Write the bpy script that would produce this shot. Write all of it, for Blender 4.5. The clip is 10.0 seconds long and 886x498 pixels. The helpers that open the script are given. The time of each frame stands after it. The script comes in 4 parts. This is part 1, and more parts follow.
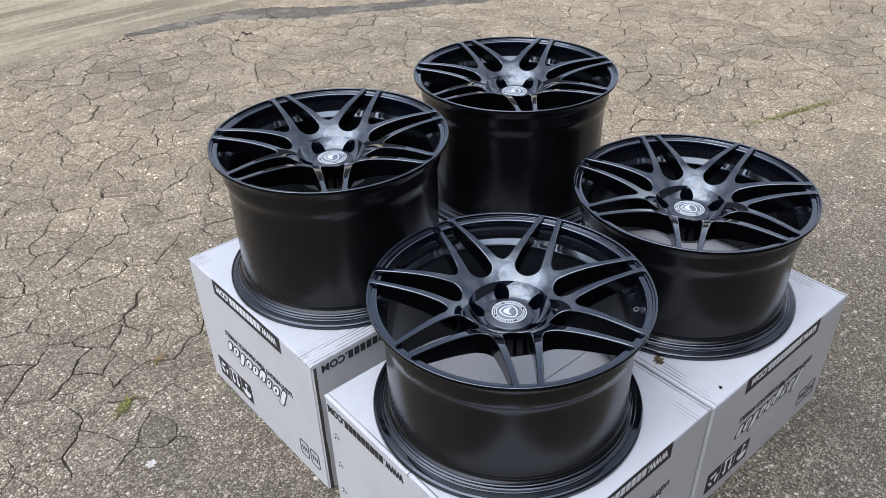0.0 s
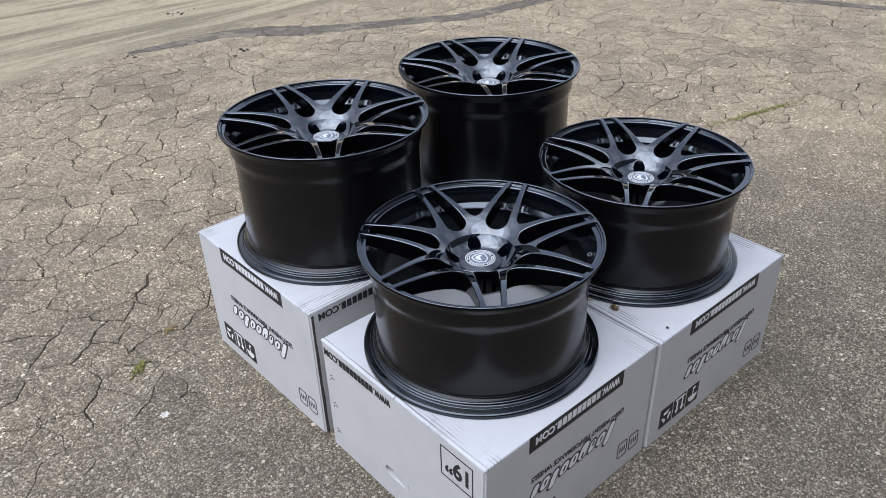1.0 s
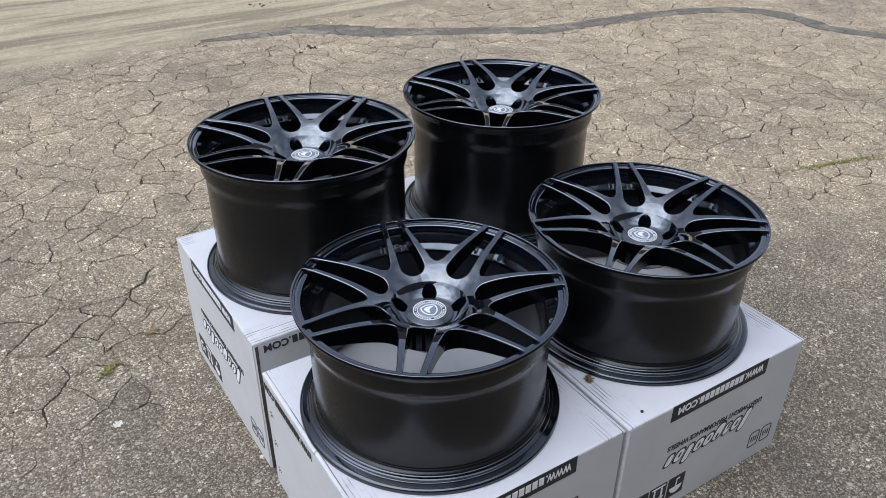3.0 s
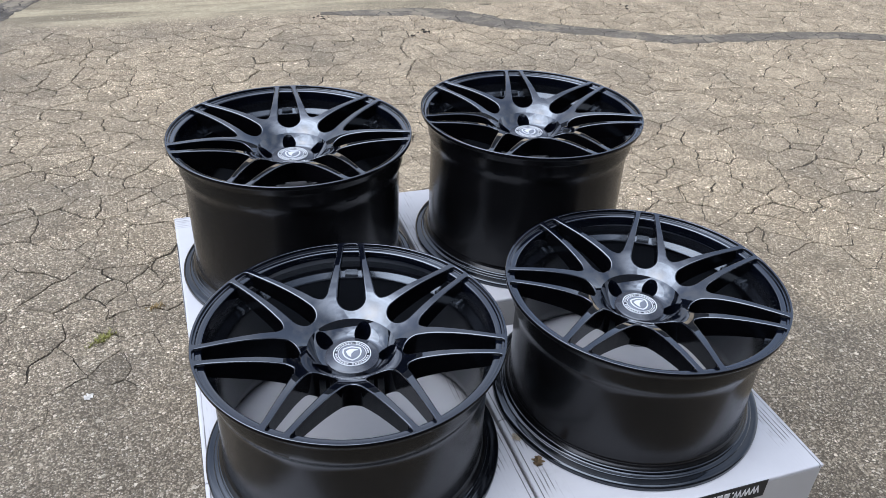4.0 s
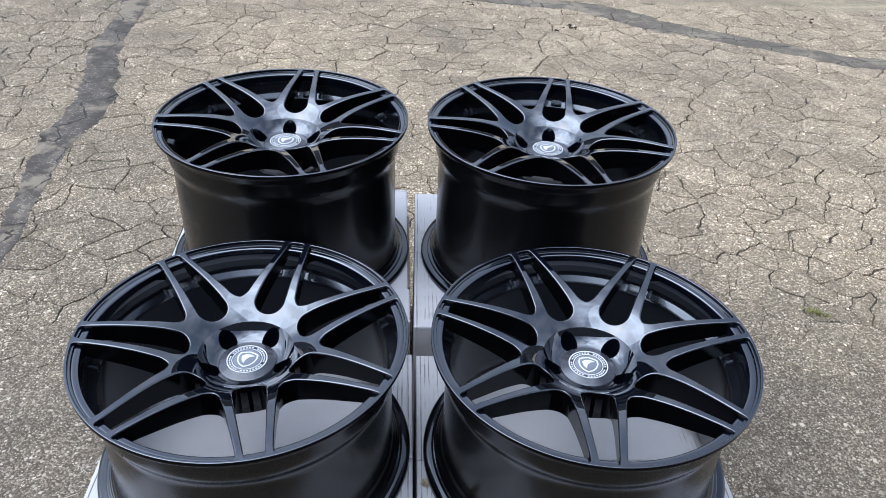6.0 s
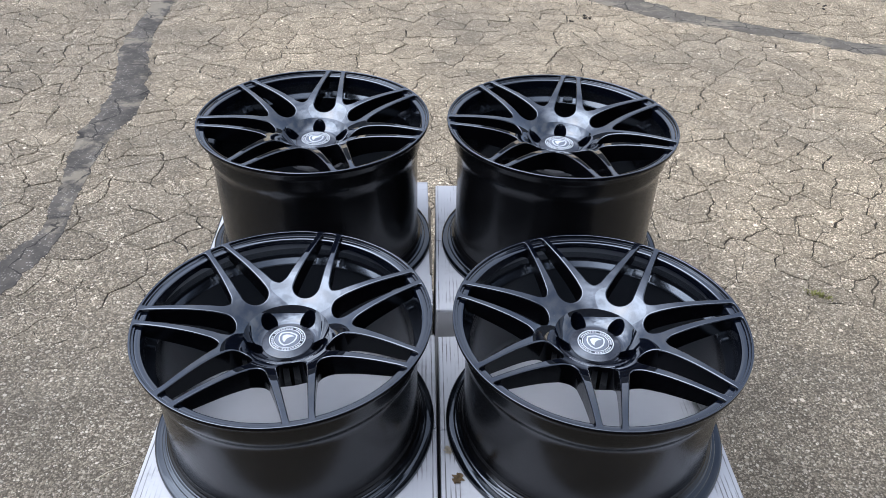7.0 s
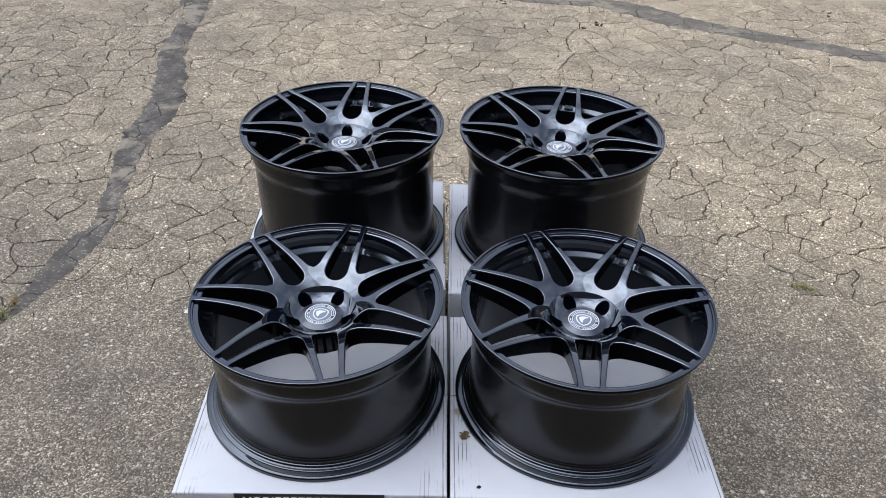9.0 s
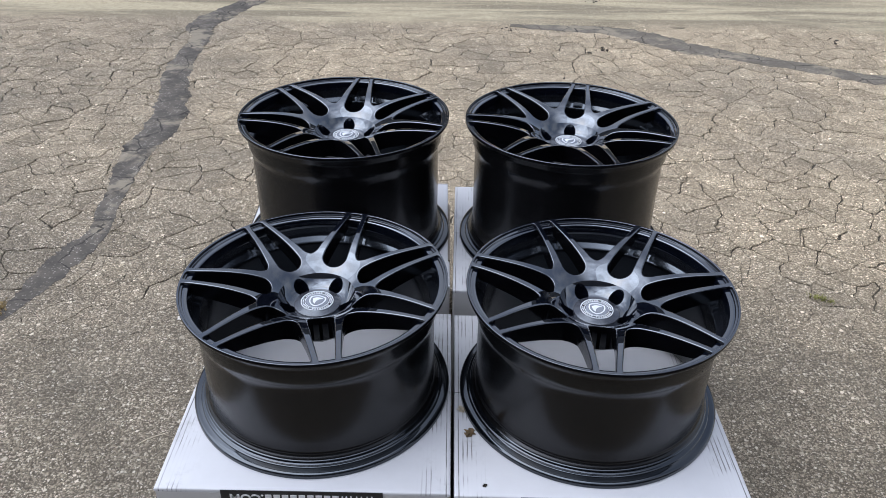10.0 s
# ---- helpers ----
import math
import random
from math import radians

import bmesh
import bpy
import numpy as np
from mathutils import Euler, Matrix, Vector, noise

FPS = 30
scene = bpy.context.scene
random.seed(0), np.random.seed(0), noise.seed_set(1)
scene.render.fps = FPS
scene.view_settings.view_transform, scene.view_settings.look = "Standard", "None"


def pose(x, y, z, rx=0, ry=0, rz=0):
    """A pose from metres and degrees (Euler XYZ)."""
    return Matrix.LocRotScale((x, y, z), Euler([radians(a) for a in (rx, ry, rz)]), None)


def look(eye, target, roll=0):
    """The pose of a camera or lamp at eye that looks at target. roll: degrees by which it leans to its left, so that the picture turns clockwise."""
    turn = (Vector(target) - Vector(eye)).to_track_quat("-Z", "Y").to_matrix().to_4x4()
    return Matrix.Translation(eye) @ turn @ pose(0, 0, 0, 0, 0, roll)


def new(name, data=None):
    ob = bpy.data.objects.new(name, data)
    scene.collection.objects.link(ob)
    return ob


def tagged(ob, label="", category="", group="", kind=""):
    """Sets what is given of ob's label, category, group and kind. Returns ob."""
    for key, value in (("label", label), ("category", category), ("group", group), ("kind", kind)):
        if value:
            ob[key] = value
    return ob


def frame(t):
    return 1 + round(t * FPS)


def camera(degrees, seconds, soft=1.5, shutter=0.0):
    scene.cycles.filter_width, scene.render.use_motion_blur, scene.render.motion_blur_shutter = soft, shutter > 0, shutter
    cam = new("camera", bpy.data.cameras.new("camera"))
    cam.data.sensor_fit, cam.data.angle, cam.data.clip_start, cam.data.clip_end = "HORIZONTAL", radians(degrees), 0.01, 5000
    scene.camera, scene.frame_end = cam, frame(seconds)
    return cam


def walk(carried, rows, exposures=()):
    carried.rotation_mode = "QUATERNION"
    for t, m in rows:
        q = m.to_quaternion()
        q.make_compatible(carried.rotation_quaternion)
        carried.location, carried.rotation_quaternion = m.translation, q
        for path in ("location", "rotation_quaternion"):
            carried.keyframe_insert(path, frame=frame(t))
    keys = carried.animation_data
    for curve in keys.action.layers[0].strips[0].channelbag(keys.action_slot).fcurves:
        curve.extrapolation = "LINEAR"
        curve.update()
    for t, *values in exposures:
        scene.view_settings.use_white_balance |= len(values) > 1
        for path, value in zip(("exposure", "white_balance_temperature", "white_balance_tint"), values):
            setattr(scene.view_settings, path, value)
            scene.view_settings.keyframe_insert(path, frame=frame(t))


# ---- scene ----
cam = camera(59.7, 10.0, soft=0.6)
PATH = [
    (0, (-0.538, -0.486, 1.438), (0.529, 0.786, 0.321), -1.5),
    (0.5, (-0.626, -0.602, 1.443), (0.468, 0.665, 0.349), -1.7),
    (1, (-0.695, -0.711, 1.435), (0.411, 0.578, 0.378), -1.8),
    (1.5, (-0.72, -0.77, 1.448), (0.379, 0.537, 0.407), -1.8),
    (2, (-0.687, -0.787, 1.444), (0.388, 0.543, 0.407), -1.5),
    (2.5, (-0.552, -0.757, 1.433), (0.467, 0.607, 0.384), -0.7),
    (2.7, (-0.477, -0.744, 1.424), (0.509, 0.649, 0.381), -0.3),
    (3.8, (-0.009, -0.714, 1.421), (0.634, 0.84, 0.338), 2.0),
    (4, (0.066, -0.699, 1.415), (0.638, 0.878, 0.325), 2.7),
    (4.2, (0.119, -0.688, 1.395), (0.625, 0.913, 0.307), 3.1),
    (4.5, (0.235, -0.623, 1.393), (0.629, 0.997, 0.289), 3.3),
    (5, (0.399, -0.596, 1.392), (0.65, 1.043, 0.274), 3.3),
    (5.5, (0.523, -0.605, 1.391), (0.674, 1.04, 0.264), 2.9),
    (6.8, (0.506, -0.723, 1.47), (0.574, 0.908, 0.314), 2.0),
    (7, (0.508, -0.744, 1.486), (0.566, 0.881, 0.321), 1.4),
    (7.5, (0.492, -0.816, 1.538), (0.543, 0.799, 0.36), 1.3),
    (8, (0.518, -0.872, 1.589), (0.555, 0.738, 0.402), 1.1),
    (8.5, (0.519, -0.912, 1.616), (0.542, 0.701, 0.433), 1.0),
    (9, (0.52, -0.946, 1.61), (0.528, 0.676, 0.44), 0.9),
    (9.5, (0.522, -0.96, 1.553), (0.512, 0.688, 0.42), 0.8),
    (10, (0.521, -0.945, 1.456), (0.517, 0.744, 0.385), 1.0),
]
STOPS = [(0, 0.86, 6550, 10), (1, 0.77, 6550, 10), (2, 0.73, 6550, 10), (2.7, 0.77, 6550, 10), (4, 0.94, 6500, 10), (5, 1.11, 6250, 9), (5.5, 1.07, 6250, 9), (7, 0.99, 6400, 10), (8, 0.87, 6500, 10), (9, 0.85, 6530, 10), (10, 0.86, 6550, 10)]
walk(cam, [(t, look(eye, target, roll)) for t, eye, target, roll in PATH], STOPS)


# ---- world, sun ----
SUN_ELEVATION, SUN_BEARING = 65.0, 262.0      # degrees; bearing clockwise from +Y
CLOUD = (0.622, 0.675, 0.800)                    # radiance of the cloud cover away from the veiled sun
world = bpy.data.worlds.new("world")
scene.world = world
world.use_nodes = True
wn = world.node_tree
sky = wn.nodes.new("ShaderNodeTexSky")
sky.sky_type = "NISHITA"
sky.sun_disc = False
sky.sun_elevation, sky.sun_rotation = radians(SUN_ELEVATION), radians(SUN_BEARING)
sky.air_density, sky.dust_density, sky.ozone_density = 1.0, 2.5, 1.0
wn.nodes["Background"].inputs["Strength"].default_value = 1.0
clear = wn.nodes.new("ShaderNodeVectorMath")
clear.operation = "SCALE"
clear.inputs["Scale"].default_value = 0.10
wn.links.new(sky.outputs[0], clear.inputs[0])
toward = wn.nodes.new("ShaderNodeTexCoord")
billow = wn.nodes.new("ShaderNodeTexNoise")
billow.inputs["Scale"].default_value, billow.inputs["Detail"].default_value, billow.inputs["Roughness"].default_value = 2.6, 5.0, 0.55
wn.links.new(toward.outputs["Generated"], billow.inputs["Vector"])
cover = wn.nodes.new("ShaderNodeMapRange")
cover.inputs["From Min"].default_value, cover.inputs["From Max"].default_value = 0.40, 0.60
cover.inputs["To Min"].default_value, cover.inputs["To Max"].default_value = 0.30, 0.95
wn.links.new(billow.outputs[0], cover.inputs["Value"])
b, e = radians(SUN_BEARING), radians(SUN_ELEVATION)
SUNWARD = Vector((math.sin(b) * math.cos(e), math.cos(b) * math.cos(e), math.sin(e)))
near_sun = wn.nodes.new("ShaderNodeVectorMath")
near_sun.operation = "DOT_PRODUCT"
near_sun.inputs[1].default_value = SUNWARD
wn.links.new(toward.outputs["Generated"], near_sun.inputs[0])
halo = wn.nodes.new("ShaderNodeMapRange")
halo.interpolation_type = "SMOOTHERSTEP"
halo.inputs["From Min"].default_value, halo.inputs["From Max"].default_value = 0.50, 1.0
halo.inputs["To Min"].default_value, halo.inputs["To Max"].default_value = 0.70, 3.6
wn.links.new(near_sun.outputs["Value"], halo.inputs["Value"])
veil = wn.nodes.new("ShaderNodeVectorMath")
veil.operation = "SCALE"
veil.inputs[0].default_value = CLOUD
height = wn.nodes.new("ShaderNodeSeparateXYZ")
wn.links.new(toward.outputs["Generated"], height.inputs[0])
haze = wn.nodes.new("ShaderNodeMapRange")
haze.interpolation_type = "SMOOTHSTEP"
haze.inputs["From Min"].default_value, haze.inputs["From Max"].default_value = 0.0, 0.45
haze.inputs["To Min"].default_value, haze.inputs["To Max"].default_value = 1.5, 1.0
wn.links.new(height.outputs["Z"], haze.inputs["Value"])
both = wn.nodes.new("ShaderNodeMath")
both.operation = "MULTIPLY"
wn.links.new(halo.outputs[0], both.inputs[0])
wn.links.new(haze.outputs[0], both.inputs[1])
wn.links.new(both.outputs[0], veil.inputs["Scale"])
cloudy = wn.nodes.new("ShaderNodeMix")
cloudy.data_type = "RGBA"
wn.links.new(veil.outputs[0], cloudy.inputs["B"])
wn.links.new(cover.outputs[0], cloudy.inputs["Factor"])
wn.links.new(clear.outputs[0], cloudy.inputs["A"])
wn.links.new(cloudy.outputs["Result"], wn.nodes["Background"].inputs["Color"])
sun = new("sun", bpy.data.lights.new("sun", "SUN"))
sun.data.energy, sun.data.angle, sun.data.color = 0.82, radians(62), (0.81, 0.892, 1.0)
sun.matrix_world = look((0, 0, 0), -SUNWARD)


# ---- materials ----
def material(name):
    m = bpy.data.materials.new(name)
    m.use_nodes = True
    return m, m.node_tree, m.node_tree.nodes["Principled BSDF"]


def node(nt, kind, ins=None, operation=None, feature=None, interpolation_type=None):
    n = nt.nodes.new(kind)
    if operation:
        n.operation = operation
    if feature:
        n.feature = feature
    if interpolation_type:
        n.interpolation_type = interpolation_type
    for k, v in (ins or {}).items():
        if isinstance(v, bpy.types.NodeSocket):
            nt.links.new(v, n.inputs[k])
        else:
            n.inputs[k].default_value = v
    return n


def math_node(nt, op, a, b=0.0, clamp=False):
    n = nt.nodes.new("ShaderNodeMath")
    n.operation, n.use_clamp = op, clamp
    for i, v in enumerate((a, b)):
        if isinstance(v, bpy.types.NodeSocket):
            nt.links.new(v, n.inputs[i])
        else:
            n.inputs[i].default_value = v
    return n.outputs[0]


def remap(nt, v, lo, hi, a=0.0, b=1.0, smooth=True):
    n = node(nt, "ShaderNodeMapRange", interpolation_type="SMOOTHSTEP" if smooth else "LINEAR")
    nt.links.new(v, n.inputs[0])
    for i, x in enumerate((lo, hi, a, b)):
        n.inputs[i + 1].default_value = x
    return n.outputs[0]


def mixed(nt, fac, a, b, blend="MIX"):
    n = nt.nodes.new("ShaderNodeMix")
    n.data_type, n.blend_type = "RGBA", blend
    for i, v in ((0, fac), (6, a), (7, b)):
        if isinstance(v, bpy.types.NodeSocket):
            nt.links.new(v, n.inputs[i])
        else:
            n.inputs[i].default_value = v if i == 0 else (*v, 1) if len(v) == 3 else v
    return n.outputs[2]


def noise_tex(nt, vec, scale, detail=4, rough=0.55, distortion=0.0):
    n = node(nt, "ShaderNodeTexNoise", ins={"Scale": scale, "Detail": detail, "Roughness": rough, "Distortion": distortion})
    nt.links.new(vec, n.inputs["Vector"])
    return n


def voronoi(nt, vec, scale, feature="F1", rand=1.0):
    n = node(nt, "ShaderNodeTexVoronoi", feature=feature)
    n.voronoi_dimensions = "2D"
    n.inputs["Scale"].default_value = scale
    n.inputs["Randomness"].default_value = rand
    nt.links.new(vec, n.inputs["Vector"])
    return n


def bump(nt, height, strength, distance, normal=None):
    n = node(nt, "ShaderNodeBump", ins={"Strength": strength, "Distance": distance})
    nt.links.new(height, n.inputs["Height"])
    if normal is not None:
        nt.links.new(normal, n.inputs["Normal"])
    return n.outputs[0]


def scaled(nt, vec, s):
    n = node(nt, "ShaderNodeMapping")
    n.inputs["Scale"].default_value = s
    nt.links.new(vec, n.inputs["Vector"])
    return n.outputs[0]


def make_asphalt():
    """Old worn asphalt: exposed pale aggregate, a net of cracks, dusty patches and a pale dusty strip far off."""
    m, nt, bs = material("worn_asphalt")
    pos = node(nt, "ShaderNodeNewGeometry").outputs["Position"]
    sep = node(nt, "ShaderNodeSeparateXYZ", ins={0: pos})
    X, Y = sep.outputs[0], sep.outputs[1]
    # wandering coordinates for the cracks
    warp = noise_tex(nt, pos, 3.2, 3)
    fine_warp = noise_tex(nt, pos, 26.0, 4, 0.65)
    off = node(nt, "ShaderNodeVectorMath", operation="MULTIPLY_ADD", ins={0: warp.outputs["Color"], 1: (0.12, 0.12, 0), 2: pos}).outputs[0]
    off = node(nt, "ShaderNodeVectorMath", operation="MULTIPLY_ADD", ins={0: fine_warp.outputs["Color"], 1: (0.013, 0.013, 0), 2: off}).outputs[0]
    flat = scaled(nt, off, (1, 1, 0))
    small = voronoi(nt, flat, 9.0, "DISTANCE_TO_EDGE").outputs["Distance"]
    where = noise_tex(nt, pos, 1.1, 3).outputs["Fac"]
    patchy = noise_tex(nt, pos, 5.0, 2).outputs["Fac"]
    hair = math_node(nt, "MULTIPLY", remap(nt, where, 0.36, 0.56, 0.003, 0.014), remap(nt, patchy, 0.38, 0.62, 0.1, 1.2))
    crack2 = math_node(nt, "SUBTRACT", 1.0, math_node(nt, "DIVIDE", small, hair), True)
    # sound asphalt near and in front of the boxes, cracked further back and to the west
    sound_n = math_node(nt, "ADD", Y, math_node(nt, "MULTIPLY", where, 0.9))
    west = remap(nt, X, -0.7, 0.6, 0.35, 0.0)
    sound = remap(nt, math_node(nt, "ADD", sound_n, west), 1.0, 2.5)
    cracks = math_node(nt, "MULTIPLY", math_node(nt, "MULTIPLY", crack2, 0.8), remap(nt, sound, 0.1, 0.6, 0.0, 1.0))
    # aggregate: a mosaic of crushed stone in two sizes, set in a dark worn binder
    flatpos = scaled(nt, pos, (1, 1, 0))
    jig = node(nt, "ShaderNodeVectorMath", operation="MULTIPLY_ADD", ins={0: noise_tex(nt, pos, 170.0, 3, 0.7).outputs["Color"], 1: (0.011, 0.011, 0), 2: flatpos}).outputs[0]
    st1 = voronoi(nt, jig, 105.0)
    st2 = voronoi(nt, jig, 210.0)
    r1 = node(nt, "ShaderNodeSeparateColor", ins={0: st1.outputs["Color"]})
    r2 = node(nt, "ShaderNodeSeparateColor", ins={0: st2.outputs["Color"]})
    grit = noise_tex(nt, pos, 380.0, 3, 0.75).outputs["Fac"]
    wear = noise_tex(nt, pos, 2.2, 5, 0.6).outputs["Fac"]
    wide = noise_tex(nt, pos, 0.55, 4).outputs["Fac"]

    def stone_colour(r):
        n = node(nt, "ShaderNodeValToRGB", ins={0: r})
        stops = ((0.0, (0.084, 0.072, 0.057)), (0.30, (0.168, 0.147, 0.117)), (0.58, (0.263, 0.231, 0.184)), (0.82, (0.372, 0.331, 0.268)), (0.95, (0.52, 0.478, 0.412)), (1.0, (0.68, 0.636, 0.565)))
        while len(n.color_ramp.elements) < len(stops):
            n.color_ramp.elements.new(0.5)
        for el, (at, c) in zip(n.color_ramp.elements, stops):
            el.position, el.color = at, (*c, 1)
        return n.outputs[0]

    small_c = mixed(nt, remap(nt, st2.outputs["Distance"], 0.30, 0.52, 0, 0.80), stone_colour(r2.outputs[0]), (0.042, 0.037, 0.030))
    large = math_node(nt, "MULTIPLY", remap(nt, math_node(nt, "ADD", st1.outputs["Distance"], math_node(nt, "MULTIPLY", r1.outputs[2], 0.2)), 0.36, 0.52, 1, 0), remap(nt, r1.outputs[1], 0.42, 0.48))
    col = mixed(nt, large, small_c, stone_colour(r1.outputs[0]))
    col = mixed(nt, remap(nt, grit, 0.36, 0.55, 0.42, 0.0), col, (0.050, 0.045, 0.038))
    col = mixed(nt, remap(nt, wear, 0.30, 0.70, 0.30, 0.0), col, (0.120, 0.106, 0.084))
    st0 = voronoi(nt, jig, 44.0)
    r0 = node(nt, "ShaderNodeSeparateColor", ins={0: st0.outputs["Color"]})
    rare = math_node(nt, "MULTIPLY", remap(nt, math_node(nt, "ADD", st0.outputs["Distance"], math_node(nt, "MULTIPLY", r0.outputs[2], 0.22)), 0.26, 0.36, 1, 0), remap(nt, r0.outputs[1], 0.955, 0.97))
    col = mixed(nt, rare, col, mixed(nt, r0.outputs[0], (0.30, 0.27, 0.225), (0.58, 0.54, 0.47)))
    stone1 = math_node(nt, "MAXIMUM", large, rare)
    # tan dust, its colour paler towards the back and east, weaker front and west
    dust = math_node(nt, "MULTIPLY", remap(nt, math_node(nt, "ADD", wide, math_node(nt, "MULTIPLY", wear, 0.4)), 0.45, 0.80, 0.60, 1.15), remap(nt, math_node(nt, "ADD", math_node(nt, "ADD", Y, remap(nt, X, 1.3, 3.2, 0.0, 1.6)), math_node(nt, "MULTIPLY", where, 1.2)), 0.1, 3.4, 0.20, 1.0))
    dust = math_node(nt, "MULTIPLY", math_node(nt, "MULTIPLY", dust, remap(nt, X, 0.7, 2.0, 0.82, 1.0)), remap(nt, X, -1.2, -0.1, 0.74, 1.0))
    dusty = node(nt, "ShaderNodeVectorMath", operation="MULTIPLY", ins={0: col, 1: (1.76, 1.59, 1.355)}).outputs[0]
    dusty = node(nt, "ShaderNodeVectorMath", operation="ADD", ins={0: dusty, 1: (0.060, 0.050, 0.036)}).outputs[0]
    col = mixed(nt, dust, col, dusty)
    # each broken plate has worn to a slightly different tone
    whole = math_node(nt, "FRACT", math_node(nt, "ADD", node(nt, "ShaderNodeObjectInfo").outputs["Random"], node(nt, "ShaderNodeNewGeometry").outputs["Random Per Island"]))
    blotch = noise_tex(nt, pos, 7.0, 4, 0.6).outputs["Fac"]
    tone = math_node(nt, "MULTIPLY", remap(nt, whole, 0.0, 1.0, 0.88, 1.12, False), remap(nt, blotch, 0.3, 0.7, 0.88, 1.12))
    col = node(nt, "ShaderNodeVectorMath", operation="SCALE", ins={0: col, "Scale": tone}).outputs[0]
    # pale sandy strip far off, with long darker tyre streaks
    edge = math_node(nt, "ADD", Y, math_node(nt, "MULTIPLY", math_node(nt, "SUBTRACT", noise_tex(nt, pos, 1.7, 4, 0.6).outputs["Fac"], 0.5), 0.40))
    strip = remap(nt, edge, 4.00, 4.26)
    streak = noise_tex(nt, scaled(nt, pos, (0.35, 2.8, 0)), 1.5, 5, 0.65, 0.5).outputs["Fac"]
    sand = mixed(nt, remap(nt, streak, 0.40, 0.58), (0.205, 0.176, 0.120), (0.53, 0.455, 0.306))
    clods = noise_tex(nt, pos, 26.0, 6, 0.8).outputs["Fac"]
    straw = noise_tex(nt, scaled(nt, pos, (1.0, 0.35, 0)), 55.0, 4, 0.75, 0.8).outputs["Fac"]
    sand = mixed(nt, remap(nt, clods, 0.34, 0.56, 0.40, 0.0), sand, (0.150, 0.124, 0.084))
    sand = mixed(nt, remap(nt, straw, 0.57, 0.66, 0.0, 0.55), sand, (0.60, 0.53, 0.38))
    sand = mixed(nt, remap(nt, grit, 0.35, 0.65, 0.35, 0.0), sand, (0.25, 0.22, 0.17))
    col = mixed(nt, math_node(nt, "MULTIPLY", strip, 0.80), col, sand)
    # cracks: dark gaps with a little moss
    mossy = remap(nt, noise_tex(nt, pos, 1.9, 2).outputs["Fac"], 0.64, 0.74, 0.0, 0.7)
    gap = mixed(nt, remap(nt, patchy, 0.35, 0.65), (0.026, 0.022, 0.017), (0.072, 0.060, 0.044))
    gap = mixed(nt, mossy, gap, (0.085, 0.090, 0.030))
    # soil between the broken plates
    soil = node(nt, "ShaderNodeAttribute")
    soil.attribute_name = "soil"
    col = mixed(nt, math_node(nt, "MULTIPLY", soil.outputs["Fac"], 0.95), col, gap)
    col = mixed(nt, remap(nt, math_node(nt, "MULTIPLY", cracks, remap(nt, strip, 0, 1, 1, 0.35)), 0.03, 0.42, 0, 0.92), col, gap)
    nt.links.new(col, bs.inputs["Base Color"])
    rough = remap(nt, stone1, 0, 1, 0.95, 0.75)
    bs.inputs["Specular IOR Level"].default_value = 0.25
    nt.links.new(rough, bs.inputs["Roughness"])
    height = math_node(nt, "ADD", math_node(nt, "MULTIPLY", large, 0.8), math_node(nt, "ADD", remap(nt, st2.outputs["Distance"], 0.2, 0.6, 0.7, 0.0), grit))
    n1 = bump(nt, height, 0.8, 0.003, bump(nt, math_node(nt, "MULTIPLY", clods, strip), 0.5, 0.02))
    n2 = bump(nt, math_node(nt, "SUBTRACT", 1.0, cracks), 0.8, 0.006, n1)
    nt.links.new(n2, bs.inputs["Normal"])
    return m


def make_tar(name, worn):
    """Crack sealer, worn grey with a little grit and dust."""
    m, nt, bs = material(name)
    pos = node(nt, "ShaderNodeNewGeometry").outputs["Position"]
    wear = noise_tex(nt, pos, 9.0, 5, 0.65).outputs["Fac"]
    spots = voronoi(nt, scaled(nt, pos, (1, 1, 0)), 120.0)
    rnd = node(nt, "ShaderNodeSeparateColor", ins={0: spots.outputs["Color"]})
    speck = math_node(nt, "MULTIPLY", remap(nt, spots.outputs["Distance"], 0.25, 0.45, 1, 0), remap(nt, rnd.outputs[0], 0.72, 0.85))
    col = mixed(nt, remap(nt, wear, 0.35, 0.7), (0.056, 0.050, 0.044), (0.100, 0.088, 0.075))
    col = mixed(nt, math_node(nt, "MULTIPLY", speck, remap(nt, wear, 0.40, 0.62, 0.15, 0.75)), col, (0.32, 0.295, 0.255))
    dust = remap(nt, noise_tex(nt, pos, 3.6, 6, 0.7).outputs["Fac"], 0.50, 0.62, worn, 0.85)
    col = mixed(nt, dust, col, (0.210, 0.180, 0.138))
    bent = node(nt, "ShaderNodeVectorMath", operation="ADD", ins={0: scaled(nt, pos, (1, 1, 0)), 1: scaled(nt, noise_tex(nt, pos, 7.0, 4, 0.6).outputs["Color"], (0.10, 0.10, 0))}).outputs[0]
    split = node(nt, "ShaderNodeTexVoronoi", ins={"Vector": bent, "Scale": 5.5})
    split.feature = "DISTANCE_TO_EDGE"
    line = math_node(nt, "MULTIPLY", remap(nt, split.outputs["Distance"], 0.006, 0.020, 1, 0), remap(nt, wear, 0.38, 0.50, 0.15, 0.9))
    col = mixed(nt, line, col, (0.022, 0.020, 0.018))
    nt.links.new(col, bs.inputs["Base Color"])
    bs.inputs["Roughness"].default_value = 0.85
    bs.inputs["Specular IOR Level"].default_value = 0.2
    nt.links.new(bump(nt, noise_tex(nt, pos, 160.0, 3, 0.7).outputs["Fac"], 0.5, 0.002), bs.inputs["Normal"])
    return m


